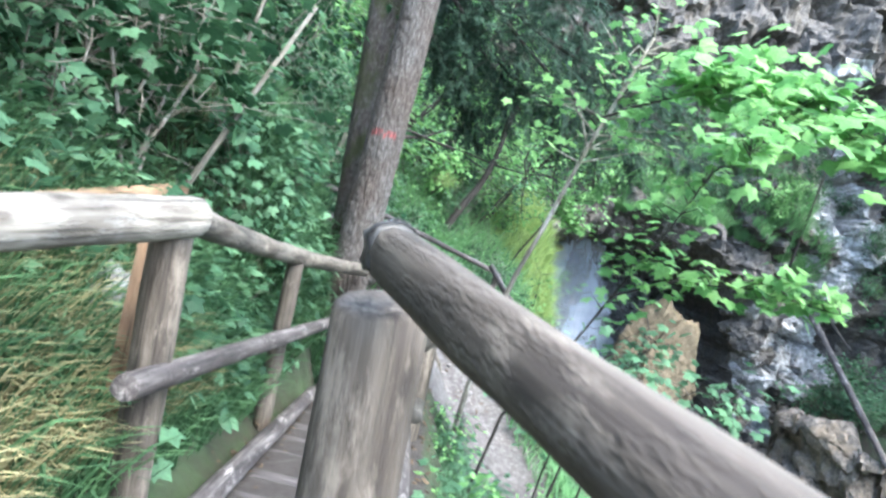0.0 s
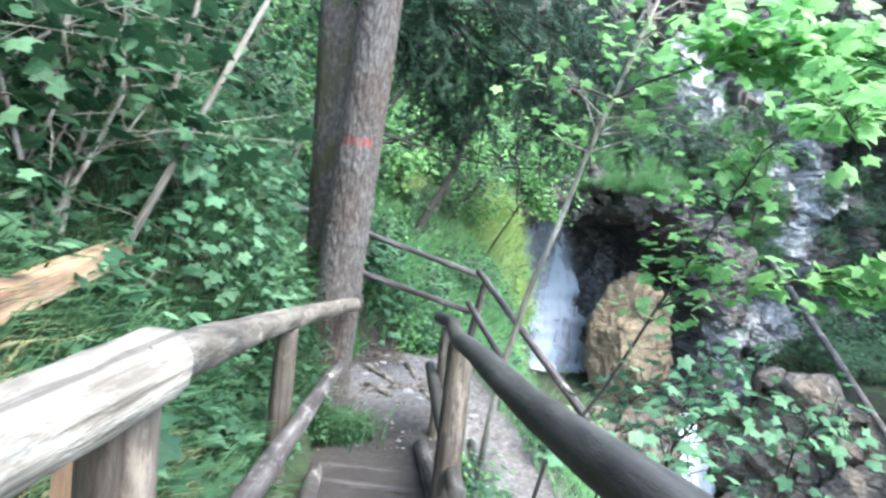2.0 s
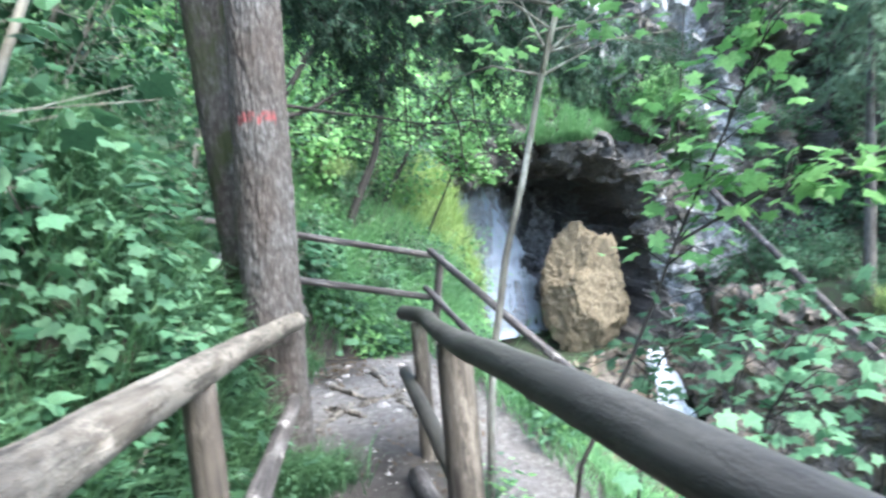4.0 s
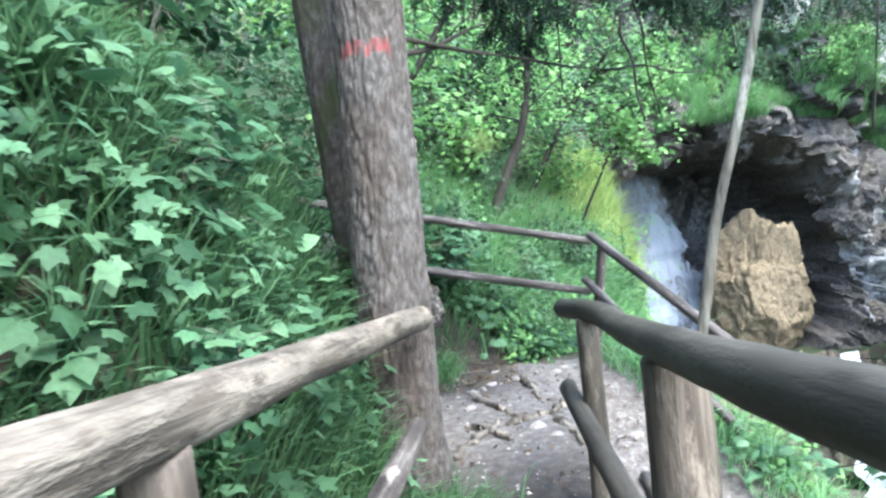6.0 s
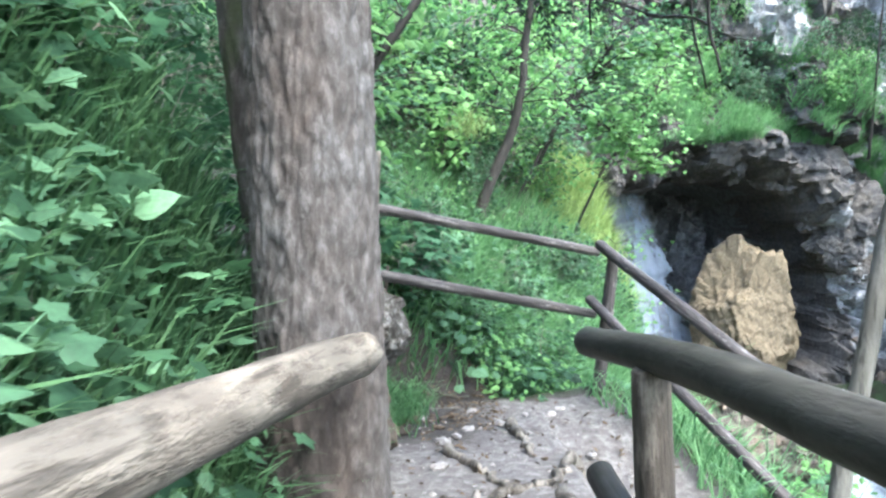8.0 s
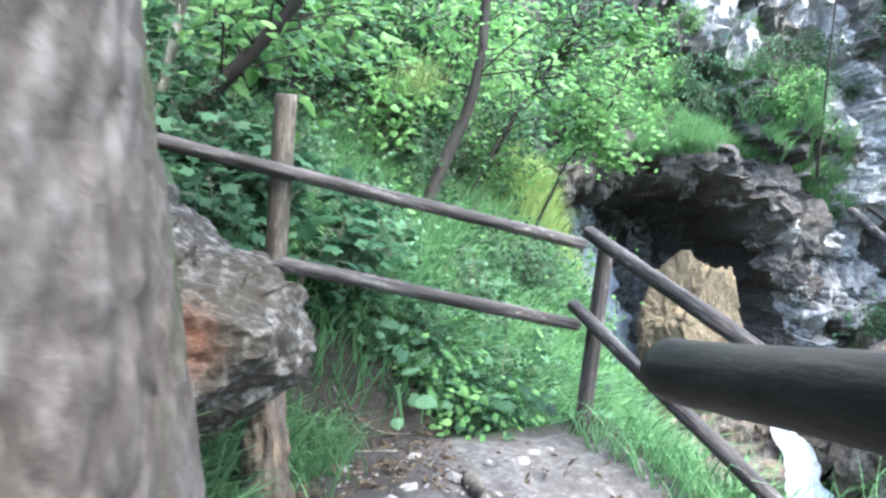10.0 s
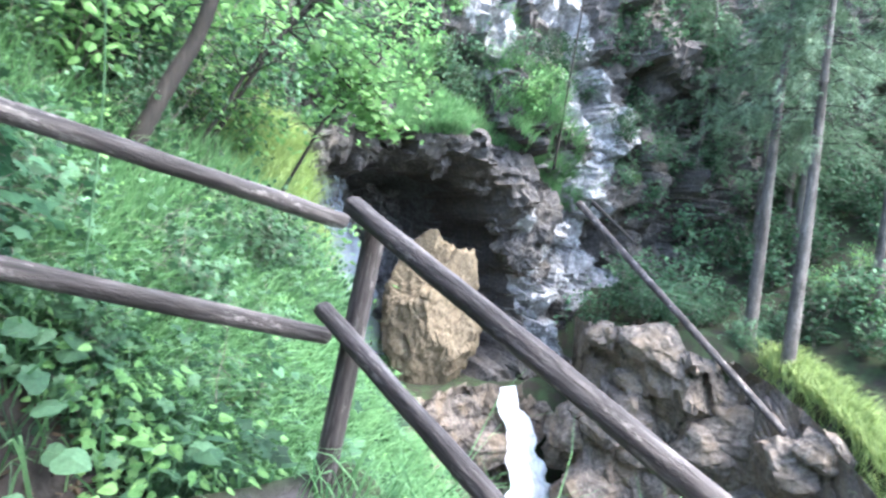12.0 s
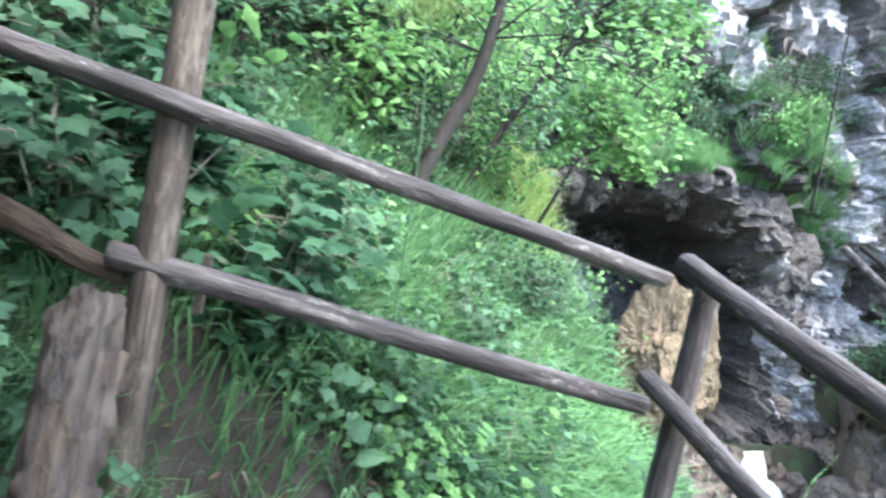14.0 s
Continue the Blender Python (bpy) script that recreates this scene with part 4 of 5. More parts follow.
    for k, (a, b, r0) in enumerate((((0.1, 0.2, 2.5), (0.7, 1.0, 2.8), 0.022), ((0.05, 0.18, 2.62), (1.6, 1.75, 2.53), 0.016), ((1.6, 1.75, 2.53), (2.75, 2.77, 2.56), 0.012), ((1.55, 0.95, 2.75), (1.62, 0.85, 2.05), 0.012), ((2.06, 2.48, 3.2), (2.22, 2.48, 2.2), 0.012), ((1.85, 1.1, 4.4), (1.75, 1.1, 3.1), 0.03), ((1.3, 1.6, 3.6), (1.25, 1.6, 2.4), 0.01), ((2.4, 1.5, 3.5), (2.5, 1.5, 2.5), 0.008))):
        part("dead_branch", mesh("dead_branch", *tube(wavy(a, b, 10, 0.07, k + 31), r0, 0.006, 7), WOOD_STEM), tree)
    return tree


big_spruce()

# ---- boulder at the landing ----
LANDING_CUTS = (((0.45, -0.25, 0.85), 0.55), ((0.25, -1, -0.1), 0.62), ((1, -0.15, 0.1), 0.86), ((0.6, -0.3, -0.8), 0.6), ((-0.4, -0.9, 0.2), 0.75), ((0.8, 0.5, 0.3), 0.8), ((0, 0, -1), 0.7), ((-1, 0, 0.2), 0.85), ((0.1, -0.8, 0.55), 0.7))
ob = new("boulder", stone_mesh("boulder", (0.64, 0.58, 0.6), ROCK_GREY, 8, 6, 0.38, 1.3, LANDING_CUTS))
ob.matrix_basis = pose(-1.12, 8.32, 0.52, 0, 4, 4)
tagged(ob, "grey overhanging boulder with a faded orange paint mark", "boulder")
stump = thing("log_stump", "short brown peeling log leaning under the boulder", "log", (-0.78, 9.1, -0.4))
fence_log(stump, "trunk", (-0.72, 8.85, -0.35), (-0.905, 9.85, 0.48), 0.095, 0.082, WOOD_PEEL, seed=70, rough=0.35, rings=80, sides=48, cut=0.4, chips=0.03)
old = thing("fallen_log", "rotten dark log lying behind the fence post", "log", (-1.3, 10.4, 0.6))
curved_log("trunk", old, [(-1.0, 10.42, 0.52), (-1.15, 10.43, 0.57), (-1.34, 10.45, 0.67), (-1.6, 10.5, 0.78)], 0.035, 0.055, WOOD_ROTTEN, steps=30, rough=0.25, seed=71)


# ---- plants ----
def shrub(name, label, seed, height, spread, stems, count, shape, size, mat, category="shrub"):
    """A many-stemmed bush built at the origin."""
    r = np.random.default_rng(seed)
    top = thing(name, label, category)
    pieces, pos, out = [], [], []
    for s in range(stems):
        a = r.uniform(0, 2 * math.pi)
        e = Vector((math.cos(a) * spread * r.uniform(0.2, 1), math.sin(a) * spread * r.uniform(0.2, 1), height * r.uniform(0.6, 1.1)))
        pts = wavy((0, 0, -0.1), e, 6, 0.12 * height, seed + s)
        pieces.append(tube(pts, 0.006 + 0.006 * height, 0.003, 5))
        for i in range(2, 7):
            for b in range(2):
                d = Vector((r.normal(0, 0.3), r.normal(0, 0.3), r.normal(0.06, 0.12))) * height * 0.7
                pieces.append(tube([pts[i], pts[i] + d * 0.5 + Vector((0, 0, 0.03)), pts[i] + d], 0.004, 0.0015, 4))
                for q in range(max(1, count // (stems * 10))):
                    c = pts[i] + d * r.uniform(0.25, 1.05) + Vector(r.normal(0, 0.05 * height + 0.02, 3))
                    pos.append(c)
                    out.append(d.normalized())
    tagged(part("stem", mesh("stem", *join(pieces), WOOD_TWIG), top), kind="stuff")
    tagged(part("foliage", foliage("foliage", shape, np.array(pos), size, mat, out=np.array(out), seed=seed), top), kind="stuff")
    return top


def rosette(name, label, seed, count, size, mat, shape=OVATE):
    """A low plant with broad leaves on arching stalks."""
    r = np.random.default_rng(seed)
    top = thing(name, label, "plant")
    pieces, pos, ahead = [], [], []
    for k in range(count):
        a = r.uniform(0, 2 * math.pi)
        d = Vector((math.cos(a), math.sin(a), 0))
        h, l = r.uniform(0.08, 0.4), r.uniform(0.08, 0.3)
        e = d * l + Vector((0, 0, h))
        pieces.append(tube([(0, 0, -0.05), d * l * 0.4 + Vector((0, 0, h * 0.8)), e], 0.004, 0.002, 4))
        pos.append(e)
        ahead.append(d + Vector((0, 0, r.uniform(-0.6, 0.1))))
    tagged(part("stalk", mesh("stalk", *join(pieces), LEAF_MID), top), kind="stuff")
    n = len(pos)
    v, f = scatter(shape, pos, ahead, np.tile((0, 0, 1.0), (n, 1)) + r.normal(0, 0.25, (n, 3)), size * r.uniform(0.6, 1.2, n))
    tagged(part("foliage", mesh("foliage", v, f, mat, smooth=False), top), kind="stuff")
    return top


KINDS = {
    "maple_a": shrub("maple_sapling", "leafy green maple sapling on the bank", 11, 1.1, 0.55, 5, 260, MAPLE, 0.15, LEAF_MID),
    # maple again, with the shade put into the leaf colour
    "maple_b": shrub("sycamore_sapling", "maple sapling on the bank with leaves darkened for shade", 12, 1.5, 0.7, 5, 300, MAPLE, 0.16, LEAF_SHADE),
    "hazel_a": shrub("bush", "dense green broadleaf bush", 13, 1.4, 0.8, 7, 520, OVATE, 0.11, LEAF_MID),
    "hazel_b": shrub("bush", "broadleaf bush with leaves darkened for shade", 14, 1.8, 0.9, 7, 560, OVATE, 0.12, LEAF_SHADE),
    "elder": shrub("elder_bush", "low bush with large bluish green leaves", 16, 0.75, 0.45, 6, 180, MAPLE, 0.17, LEAF_TEAL),
    "bright": shrub("leafy_sapling", "broadleaf sapling with leaves brightened for open light", 15, 1.6, 0.9, 6, 480, OVATE, 0.12, LEAF_BRIGHT),
}
LOW = {
    "broad": rosette("broadleaf_plant", "low plant with broad soft leaves", 21, 26, 0.1, LEAF_MID),
    "fern": rosette("fern", "low fern with feathered fronds", 22, 22, 0.34, LEAF_MID, FROND),
    "herb": rosette("herb", "low herb with small bright green leaves", 23, 44, 0.065, LEAF_BRIGHT),
    "big": rosette("broadleaf_plant", "low plant with large round soft leaves", 25, 10, 0.14, LEAF_MID, ovate_shape(0.46)),
    "jagged_shade": rosette("maple_seedling", "low seedling with lobed leaves darkened for shade", 26, 34, 0.13, LEAF_SHADE, MAPLE),
    "jagged_bright": rosette("herb", "low herb with bright lobed leaves", 27, 34, 0.1, LEAF_BRIGHT, MAPLE),
    "jagged": rosette("maple_seedling", "low seedling with lobed leaves", 24, 34, 0.12, LEAF_MID, MAPLE),
}
used = set()


def bare(x, y):
    """The scraped soil bank beside the landing."""
    return -1.2 < x < 0.1 and 9.5 < y < 10.95


def plant(kinds, key, x, y, scale=1.0, z=None, tilt=(0, 0)):
    if bare(x, y) and rng.random() < 0.7:
        return None
    src = kinds[key]
    m = pose(x, y, (ground_at(x, y) if z is None else z) - 0.02, tilt[0], tilt[1], rng.uniform(0, 360)) @ Matrix.Scale(scale, 4)
    if key not in used:
        used.add(key)
        src.matrix_basis = m
        return src
    return copy_plain(src, m)


def copy_plain(src, m):
    keep = src.scale.copy()
    src.scale = (1, 1, 1)
    made = copy_thing(src, m)
    src.scale = keep
    return made


# bank above the path
for k in range(150):
    y = rng.uniform(0.5, 13)
    x = -1.3 - rng.gamma(1.6, 1.0)
    if y < 3.2 and x > -2.0 or 3.2 < y < 4.6 and x > -1.75:
        continue
    if 4.6 < y < 9.6 and x > -1.9 or y > 9.6 and x > -2.7:
        continue
    plant(KINDS, rng.choice(["maple_a", "maple_b", "hazel_b", "maple_b", "maple_a"] if y < 5 else ["maple_b", "hazel_b", "maple_b"]), x, y, rng.uniform(0.5, 1.1), tilt=(0, 18))
for k in range(170):
    y = rng.uniform(2.4, 10.2)
    x = -0.98 - abs(rng.normal(0, 0.5))
    if 7.4 < y < 9.8 and x > -1.6:
        continue
    plant(LOW, rng.choice(["broad", "jagged", "jagged_shade", "jagged"]), x, y, rng.uniform(0.6, 1.1), tilt=(0, 25))
# slope on the drop side
for k in range(100):
    y = rng.uniform(-1, 10.2)
    x = float(rail_x(y)) + rng.uniform(0.7, 6.5)
    plant(KINDS, rng.choice(["bright", "maple_a", "hazel_a", "bright"]), x, y, rng.uniform(0.5, 1.0) * (0.55 if x < rail_x(y) + 2 and y > 7 else 1))
for k in range(110):
    y = rng.uniform(2, 9.6)
    x = rng.uniform(0.55, 2.6)
    if y > 6.8 and 0.5 < x < rail_x(y) + 0.1:
        continue
    plant(LOW, rng.choice(["broad", "fern", "herb", "jagged"]), x, y, rng.uniform(0.7, 1.3))
for k in range(45):
    plant(LOW, rng.choice(["broad", "herb", "jagged"]), rng.uniform(0.5, 0.95), rng.uniform(2.5, 7.2), rng.uniform(0.6, 1.0))
for k in range(50):
    y = rng.uniform(11.2, 18)
    plant(LOW, rng.choice(["fern", "herb", "broad"]), float(hill_edge(y)) - 0.95 + rng.uniform(1.0, 2.8), y, rng.uniform(0.8, 1.4), tilt=(0, 40))
for k in range(60):
    y = rng.uniform(11.4, 16)
    plant(KINDS, rng.choice(["maple_a", "bright", "maple_a"]), float(hill_edge(y)) - rng.uniform(3.4, 8), y, rng.uniform(0.7, 1.3))
for k in range(26):
    y = rng.uniform(10.65, 11.4)
    plant(LOW, rng.choice(["jagged", "big", "herb"]), float(hill_edge(y)) + rng.uniform(-0.6, 1.4), y, rng.uniform(0.7, 1.1), tilt=(0, 25))
# darkened maples stand in for the shade of the trees above this slope
for k in range(14):
    plant(KINDS, "maple_b", rng.uniform(-3.2, -1.5), rng.uniform(10.7, 12.3), rng.uniform(0.4, 0.7), tilt=(0, 25))
for k in range(60):
    y = rng.uniform(10.65, 12.6)
    plant(LOW, rng.choice(["jagged", "herb", "jagged", "jagged_shade"]), float(hill_edge(y)) + rng.uniform(-1.2, 1.9), y, rng.uniform(0.7, 1.15), tilt=(0, 30))
for k in range(48):
    y = rng.uniform(4.0, 6.7)
    plant(LOW, rng.choice(["jagged", "jagged_shade", "jagged"]), -0.92 - abs(rng.normal(0, 0.4)), y, rng.uniform(0.6, 0.95), tilt=(0, 35))
for x, y in ((-0.5, 6.52), (-0.66, 6.45), (-0.82, 6.5), (-0.94, 6.62), (-0.56, 6.3), (-0.72, 6.25), (-0.9, 6.3)):
    plant(LOW, "jagged", x, y, rng.uniform(0.5, 0.75))
for x, y, sc in ((-1.3, 5.7, 0.95), (-1.15, 6.15, 0.8), (-1.5, 5.1, 1.05), (-1.25, 4.6, 0.8), (-1.7, 5.8, 1.1), (-1.65, 4.2, 1.0), (-1.4, 6.6, 0.8), (-1.2, 3.7, 0.6), (-1.1, 5.2, 0.65), (-1.05, 5.8, 0.6)):
    plant(KINDS, "elder", x, y, 0.68 * sc, tilt=(0, 25))
for k in range(60):
    y = rng.uniform(3.6, 6.9)
    plant(LOW, rng.choice(["jagged", "jagged", "big"]), -0.95 - abs(rng.normal(0, 0.55)), y, rng.uniform(0.65, 1.05), tilt=(0, 40))
for k in range(46):
    plant(LOW, rng.choice(["jagged_bright", "jagged", "big"]), rng.uniform(-0.45, 0.95), rng.uniform(10.7, 11.5), rng.uniform(0.6, 1.0), tilt=(15, 25))
for k in range(15):
    y = rng.uniform(10.75, 11.7)
    plant(KINDS, "elder", rng.uniform(-1.7, -0.25), y, rng.uniform(0.7, 1.05), tilt=(0, 25))
for k in range(16):
    y = rng.uniform(2.8, 6.4)
    plant(KINDS, rng.choice(["bright", "maple_a", "hazel_a"]), rng.uniform(0.85, 2.3), y, rng.uniform(0.4, 0.62))
for k in range(95):
    y = rng.uniform(11.0, 14.6)
    plant(KINDS, rng.choice(["maple_a", "maple_b", "maple_a"]), float(hill_edge(y)) + rng.uniform(-4.4, 0.2), y, rng.uniform(0.3, 0.62), tilt=(0, 30))
for k in range(40):
    y = rng.uniform(14.4, 17.5)
    plant(KINDS, rng.choice(["maple_a", "hazel_a", "bright", "hazel_b"]), float(hill_edge(y)) + rng.uniform(-5.5, -2.2), y, rng.uniform(0.5, 1.0), tilt=(0, 20))
# hillside past the fence
for k in range(150):
    y = rng.uniform(10.75, 14.5)
    x = hill_edge(y) + rng.uniform(-2.2, 3.2)
    plant(LOW, rng.choice(["broad", "fern", "herb", "jagged", "herb"]), x, y, rng.uniform(0.6, 1.1), tilt=(0, 25))
for k in range(60):
    y = rng.uniform(13.5, 28)
    x = hill_edge(y) - 0.9 + rng.uniform(-8, -1.5)
    if y < 16.2 and x > -2.5:
        continue
    plant(KINDS, rng.choice(["hazel_a", "bright", "bright", "hazel_a", "bright"]), x, y, rng.uniform(0.8, 1.6) * (0.6 if x > hill_edge(y) - 2 else 1))


def grass_patch(name, label, n, area, size, mat, seed, lean=(0.6, 0.0), shape=BLADE):
    """Uncounted grass blades over an area given by a function of two random numbers."""
    r = np.random.default_rng(seed)
    xy = np.array([p for p in (area(r) for k in range(n)) if not bare(*p) or r.random() < 0.3])
    n = len(xy)
    z = land(xy[:, 0], xy[:, 1])[0]
    pos = np.column_stack([xy, z - 0.02])
    ang = r.uniform(0, 2 * np.pi, n)
    ahead = np.stack([np.cos(ang) + lean[0], np.sin(ang) + lean[1], np.zeros(n)], 1)
    up = np.stack([r.normal(0, 0.2, n), r.normal(0, 0.2, n), np.ones(n)], 1)
    v, f = scatter(shape, pos, ahead, up, size * r.uniform(0.5, 1.3, n))
    tagged(new(name, mesh(name, v, f, mat, smooth=False)), label, "grass", kind="stuff")


def hill_area(r):
    y = 10.6 + r.gamma(1.4, 1.5)
    x = -1.2 + float(hill_edge(y)) + r.uniform(-2.2, 4.4)
    if y < 11.15 and x > -0.4 and r.random() < 0.7:
        y += 1.2
    return (x, y)


grass_patch("grass", "long green grass on the slope behind the fence", 46000, hill_area, 0.36, GRASS, 31, (0.9, -0.5))
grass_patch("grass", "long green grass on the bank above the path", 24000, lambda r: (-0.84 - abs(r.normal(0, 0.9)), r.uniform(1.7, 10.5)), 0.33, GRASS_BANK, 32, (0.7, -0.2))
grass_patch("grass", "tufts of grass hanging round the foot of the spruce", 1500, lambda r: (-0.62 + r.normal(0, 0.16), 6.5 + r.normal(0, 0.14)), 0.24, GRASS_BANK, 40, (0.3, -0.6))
grass_patch("grass", "tufts of grass at the foot of the leaning log", 2600, lambda r: (-0.72 + r.normal(0, 0.13), 10.15 + r.normal(0, 0.22)), 0.26, GRASS, 41, (0.3, -0.5))
grass_patch("grass", "pale yellow-green grass on the far bank", 14000, lambda r: (lambda u, s: (17.0 - 2.4 * u + 2.2 * s, 21.0 - 8.5 * u))(r.uniform(0, 1), r.uniform(-0.6, 1.0)), 0.7, GRASS_YELLOW, 33)
grass_patch("grass", "bright mossy grass on the edge before the cave", 12000, lambda r: (lambda y: (float(hill_edge(y)) - 2.8 + r.uniform(-0.8, 1.3), y))(r.uniform(16.5, 22)), 0.55, GRASS_YELLOW, 34)
grass_patch("grass", "grass and moss on the steep wall of the slope", 9000, lambda r: (lambda y: (float(hill_edge(y)) - 1.5 + r.uniform(0.6, 4.2), y))(r.uniform(11, 21)), 0.42, GRASS, 37)
grass_patch("grass", "grass below the lower flight", 9000, lambda r: (lambda y: (float(rail_x(y)) + r.uniform(-0.2, 2.2), y))(r.uniform(4, 10.4)), 0.3, GRASS, 35)


# ---- slender trees ----
def slender(name, label, pts, r0, r1, seed, leaves, size, mat, shape=OVATE, start=0.35, reach=1.2, bark=None, category="tree"):
    """A thin tree along pts with side branches and a loose crown."""
    r = np.random.default_rng(seed)
    base = Vector(pts[0])
    top = thing(name, label, category, base)
    line = [Vector(p) - base for p in pts]
    fine = []
    for a, b in zip(line[:-1], line[1:]):
        fine += [a.lerp(b, k / 6) + noise.noise_vector((a.lerp(b, k / 6) + base) * 1.3) * r0 * 0.8 for k in range(6)]
    fine.append(line[-1])
    part("trunk", mesh("trunk", *tube(fine, r0, r1, 10), bark or WOOD_STEM), top)
    pieces, pos, out = [], [], []
    n = len(fine)
    first = int(n * start)
    per = max(1, leaves // max(1, (n - first) * 3 * 4))
    for i in range(first, n):
        for b in range(3):
            d = Vector((r.normal(0, 1), r.normal(0, 1), r.normal(0.35, 0.4))).normalized() * reach * r.uniform(0.4, 1.1) * (1.1 - 0.5 * (i - first) / max(1, n - first))
            p = [fine[i], fine[i] + d * 0.5 + Vector((0, 0, 0.06)), fine[i] + d + Vector((0, 0, -0.05))]
            pieces.append(tube(p, min(0.012, max(r1, r0 * 0.2)), 0.002, 5))
            for q in range(4):
                c = fine[i] + d * r.uniform(0.4, 1.0)
                for s in range(per):
                    pos.append(c + Vector(r.normal(0, 0.16 * reach, 3)) * Vector((1, 1, 0.5)).length * 0.6)
                    out.append(d.normalized())
    tagged(part("branch", mesh("branch", *join(pieces), bark or WOOD_STEM), top), kind="stuff")
    tagged(part("crown", foliage("crown", shape, np.array(pos), size, mat, out=np.array(out), seed=seed), top), kind="stuff")
    return top


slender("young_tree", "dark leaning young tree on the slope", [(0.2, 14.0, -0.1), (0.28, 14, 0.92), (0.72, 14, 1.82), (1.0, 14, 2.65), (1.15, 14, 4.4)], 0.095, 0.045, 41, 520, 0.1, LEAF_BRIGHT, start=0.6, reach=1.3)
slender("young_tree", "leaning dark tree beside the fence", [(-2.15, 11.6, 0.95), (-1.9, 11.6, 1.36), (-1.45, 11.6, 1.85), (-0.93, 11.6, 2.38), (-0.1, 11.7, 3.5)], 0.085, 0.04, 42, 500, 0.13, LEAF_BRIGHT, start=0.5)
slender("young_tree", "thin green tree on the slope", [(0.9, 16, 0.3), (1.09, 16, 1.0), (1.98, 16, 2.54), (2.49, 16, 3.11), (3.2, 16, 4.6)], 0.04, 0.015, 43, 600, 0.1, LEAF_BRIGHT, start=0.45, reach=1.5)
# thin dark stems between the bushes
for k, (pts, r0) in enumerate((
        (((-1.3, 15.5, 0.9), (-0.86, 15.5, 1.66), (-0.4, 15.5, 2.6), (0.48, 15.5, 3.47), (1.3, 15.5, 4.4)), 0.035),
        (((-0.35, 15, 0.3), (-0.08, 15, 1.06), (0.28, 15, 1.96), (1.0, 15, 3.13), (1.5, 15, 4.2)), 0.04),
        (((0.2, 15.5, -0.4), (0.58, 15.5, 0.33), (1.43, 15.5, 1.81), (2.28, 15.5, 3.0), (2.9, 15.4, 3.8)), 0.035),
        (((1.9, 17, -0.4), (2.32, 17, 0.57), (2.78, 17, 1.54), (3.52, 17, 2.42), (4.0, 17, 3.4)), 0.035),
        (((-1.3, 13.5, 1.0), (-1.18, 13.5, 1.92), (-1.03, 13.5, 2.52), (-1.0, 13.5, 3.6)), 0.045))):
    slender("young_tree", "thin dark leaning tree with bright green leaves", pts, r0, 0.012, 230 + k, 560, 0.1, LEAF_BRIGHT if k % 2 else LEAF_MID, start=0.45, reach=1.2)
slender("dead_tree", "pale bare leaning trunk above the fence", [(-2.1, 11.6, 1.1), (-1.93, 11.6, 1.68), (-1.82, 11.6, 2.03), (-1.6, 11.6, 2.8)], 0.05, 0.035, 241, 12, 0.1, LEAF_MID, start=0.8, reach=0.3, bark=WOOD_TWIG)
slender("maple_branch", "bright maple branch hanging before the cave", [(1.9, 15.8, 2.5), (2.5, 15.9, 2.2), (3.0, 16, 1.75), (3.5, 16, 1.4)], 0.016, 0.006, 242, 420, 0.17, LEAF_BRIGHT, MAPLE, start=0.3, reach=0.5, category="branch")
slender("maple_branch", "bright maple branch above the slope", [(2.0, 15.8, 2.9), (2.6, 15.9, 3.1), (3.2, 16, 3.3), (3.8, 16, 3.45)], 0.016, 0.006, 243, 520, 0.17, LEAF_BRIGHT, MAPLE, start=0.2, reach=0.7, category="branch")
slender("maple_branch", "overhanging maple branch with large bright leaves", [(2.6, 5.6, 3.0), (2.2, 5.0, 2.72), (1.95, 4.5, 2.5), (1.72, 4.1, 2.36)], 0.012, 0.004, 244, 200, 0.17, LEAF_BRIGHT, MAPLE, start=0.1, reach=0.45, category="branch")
THIN = (np.array(BLADE[0]) * (0.16, 1, 1), BLADE[1])
grass_patch("tall_grass", "tall drooping pale grass above the stream", 700, lambda r: (r.uniform(2.0, 3.6), r.uniform(9.6, 11.6)), 1.15, GRASS, 38, (0.3, 0.0), THIN)
ob = new("stone", stone_mesh("stone", (0.17, 0.14, 0.11), ROCK_PALE, 33, 4, 0.4))
ob.location = (-1.62, 7.0, ground_at(-1.62, 7.0) + 0.05)
tagged(ob, "pale grey stone set in the mossy bank", "stone")
grass_patch("dry_grass", "dry straw and grass hanging on the bank", 5200, lambda r: (-0.95 - abs(r.normal(0, 0.4)), r.uniform(1.4, 3.5)), 0.26, STRAW, 36, (0.8, -0.3))
ob = new("stone", stone_mesh("stone", (0.12, 0.14, 0.36), ROCK_PALE, 34, 4, 0.5))
ob.location = (-1.3, 2.95, 0.72)
tagged(ob, "pale upright weathered stone in the grassy bank", "stone")
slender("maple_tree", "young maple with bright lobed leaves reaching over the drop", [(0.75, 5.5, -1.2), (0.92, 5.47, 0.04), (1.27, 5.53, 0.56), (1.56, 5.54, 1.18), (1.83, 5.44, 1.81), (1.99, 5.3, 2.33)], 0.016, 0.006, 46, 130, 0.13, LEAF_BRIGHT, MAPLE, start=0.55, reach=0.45)
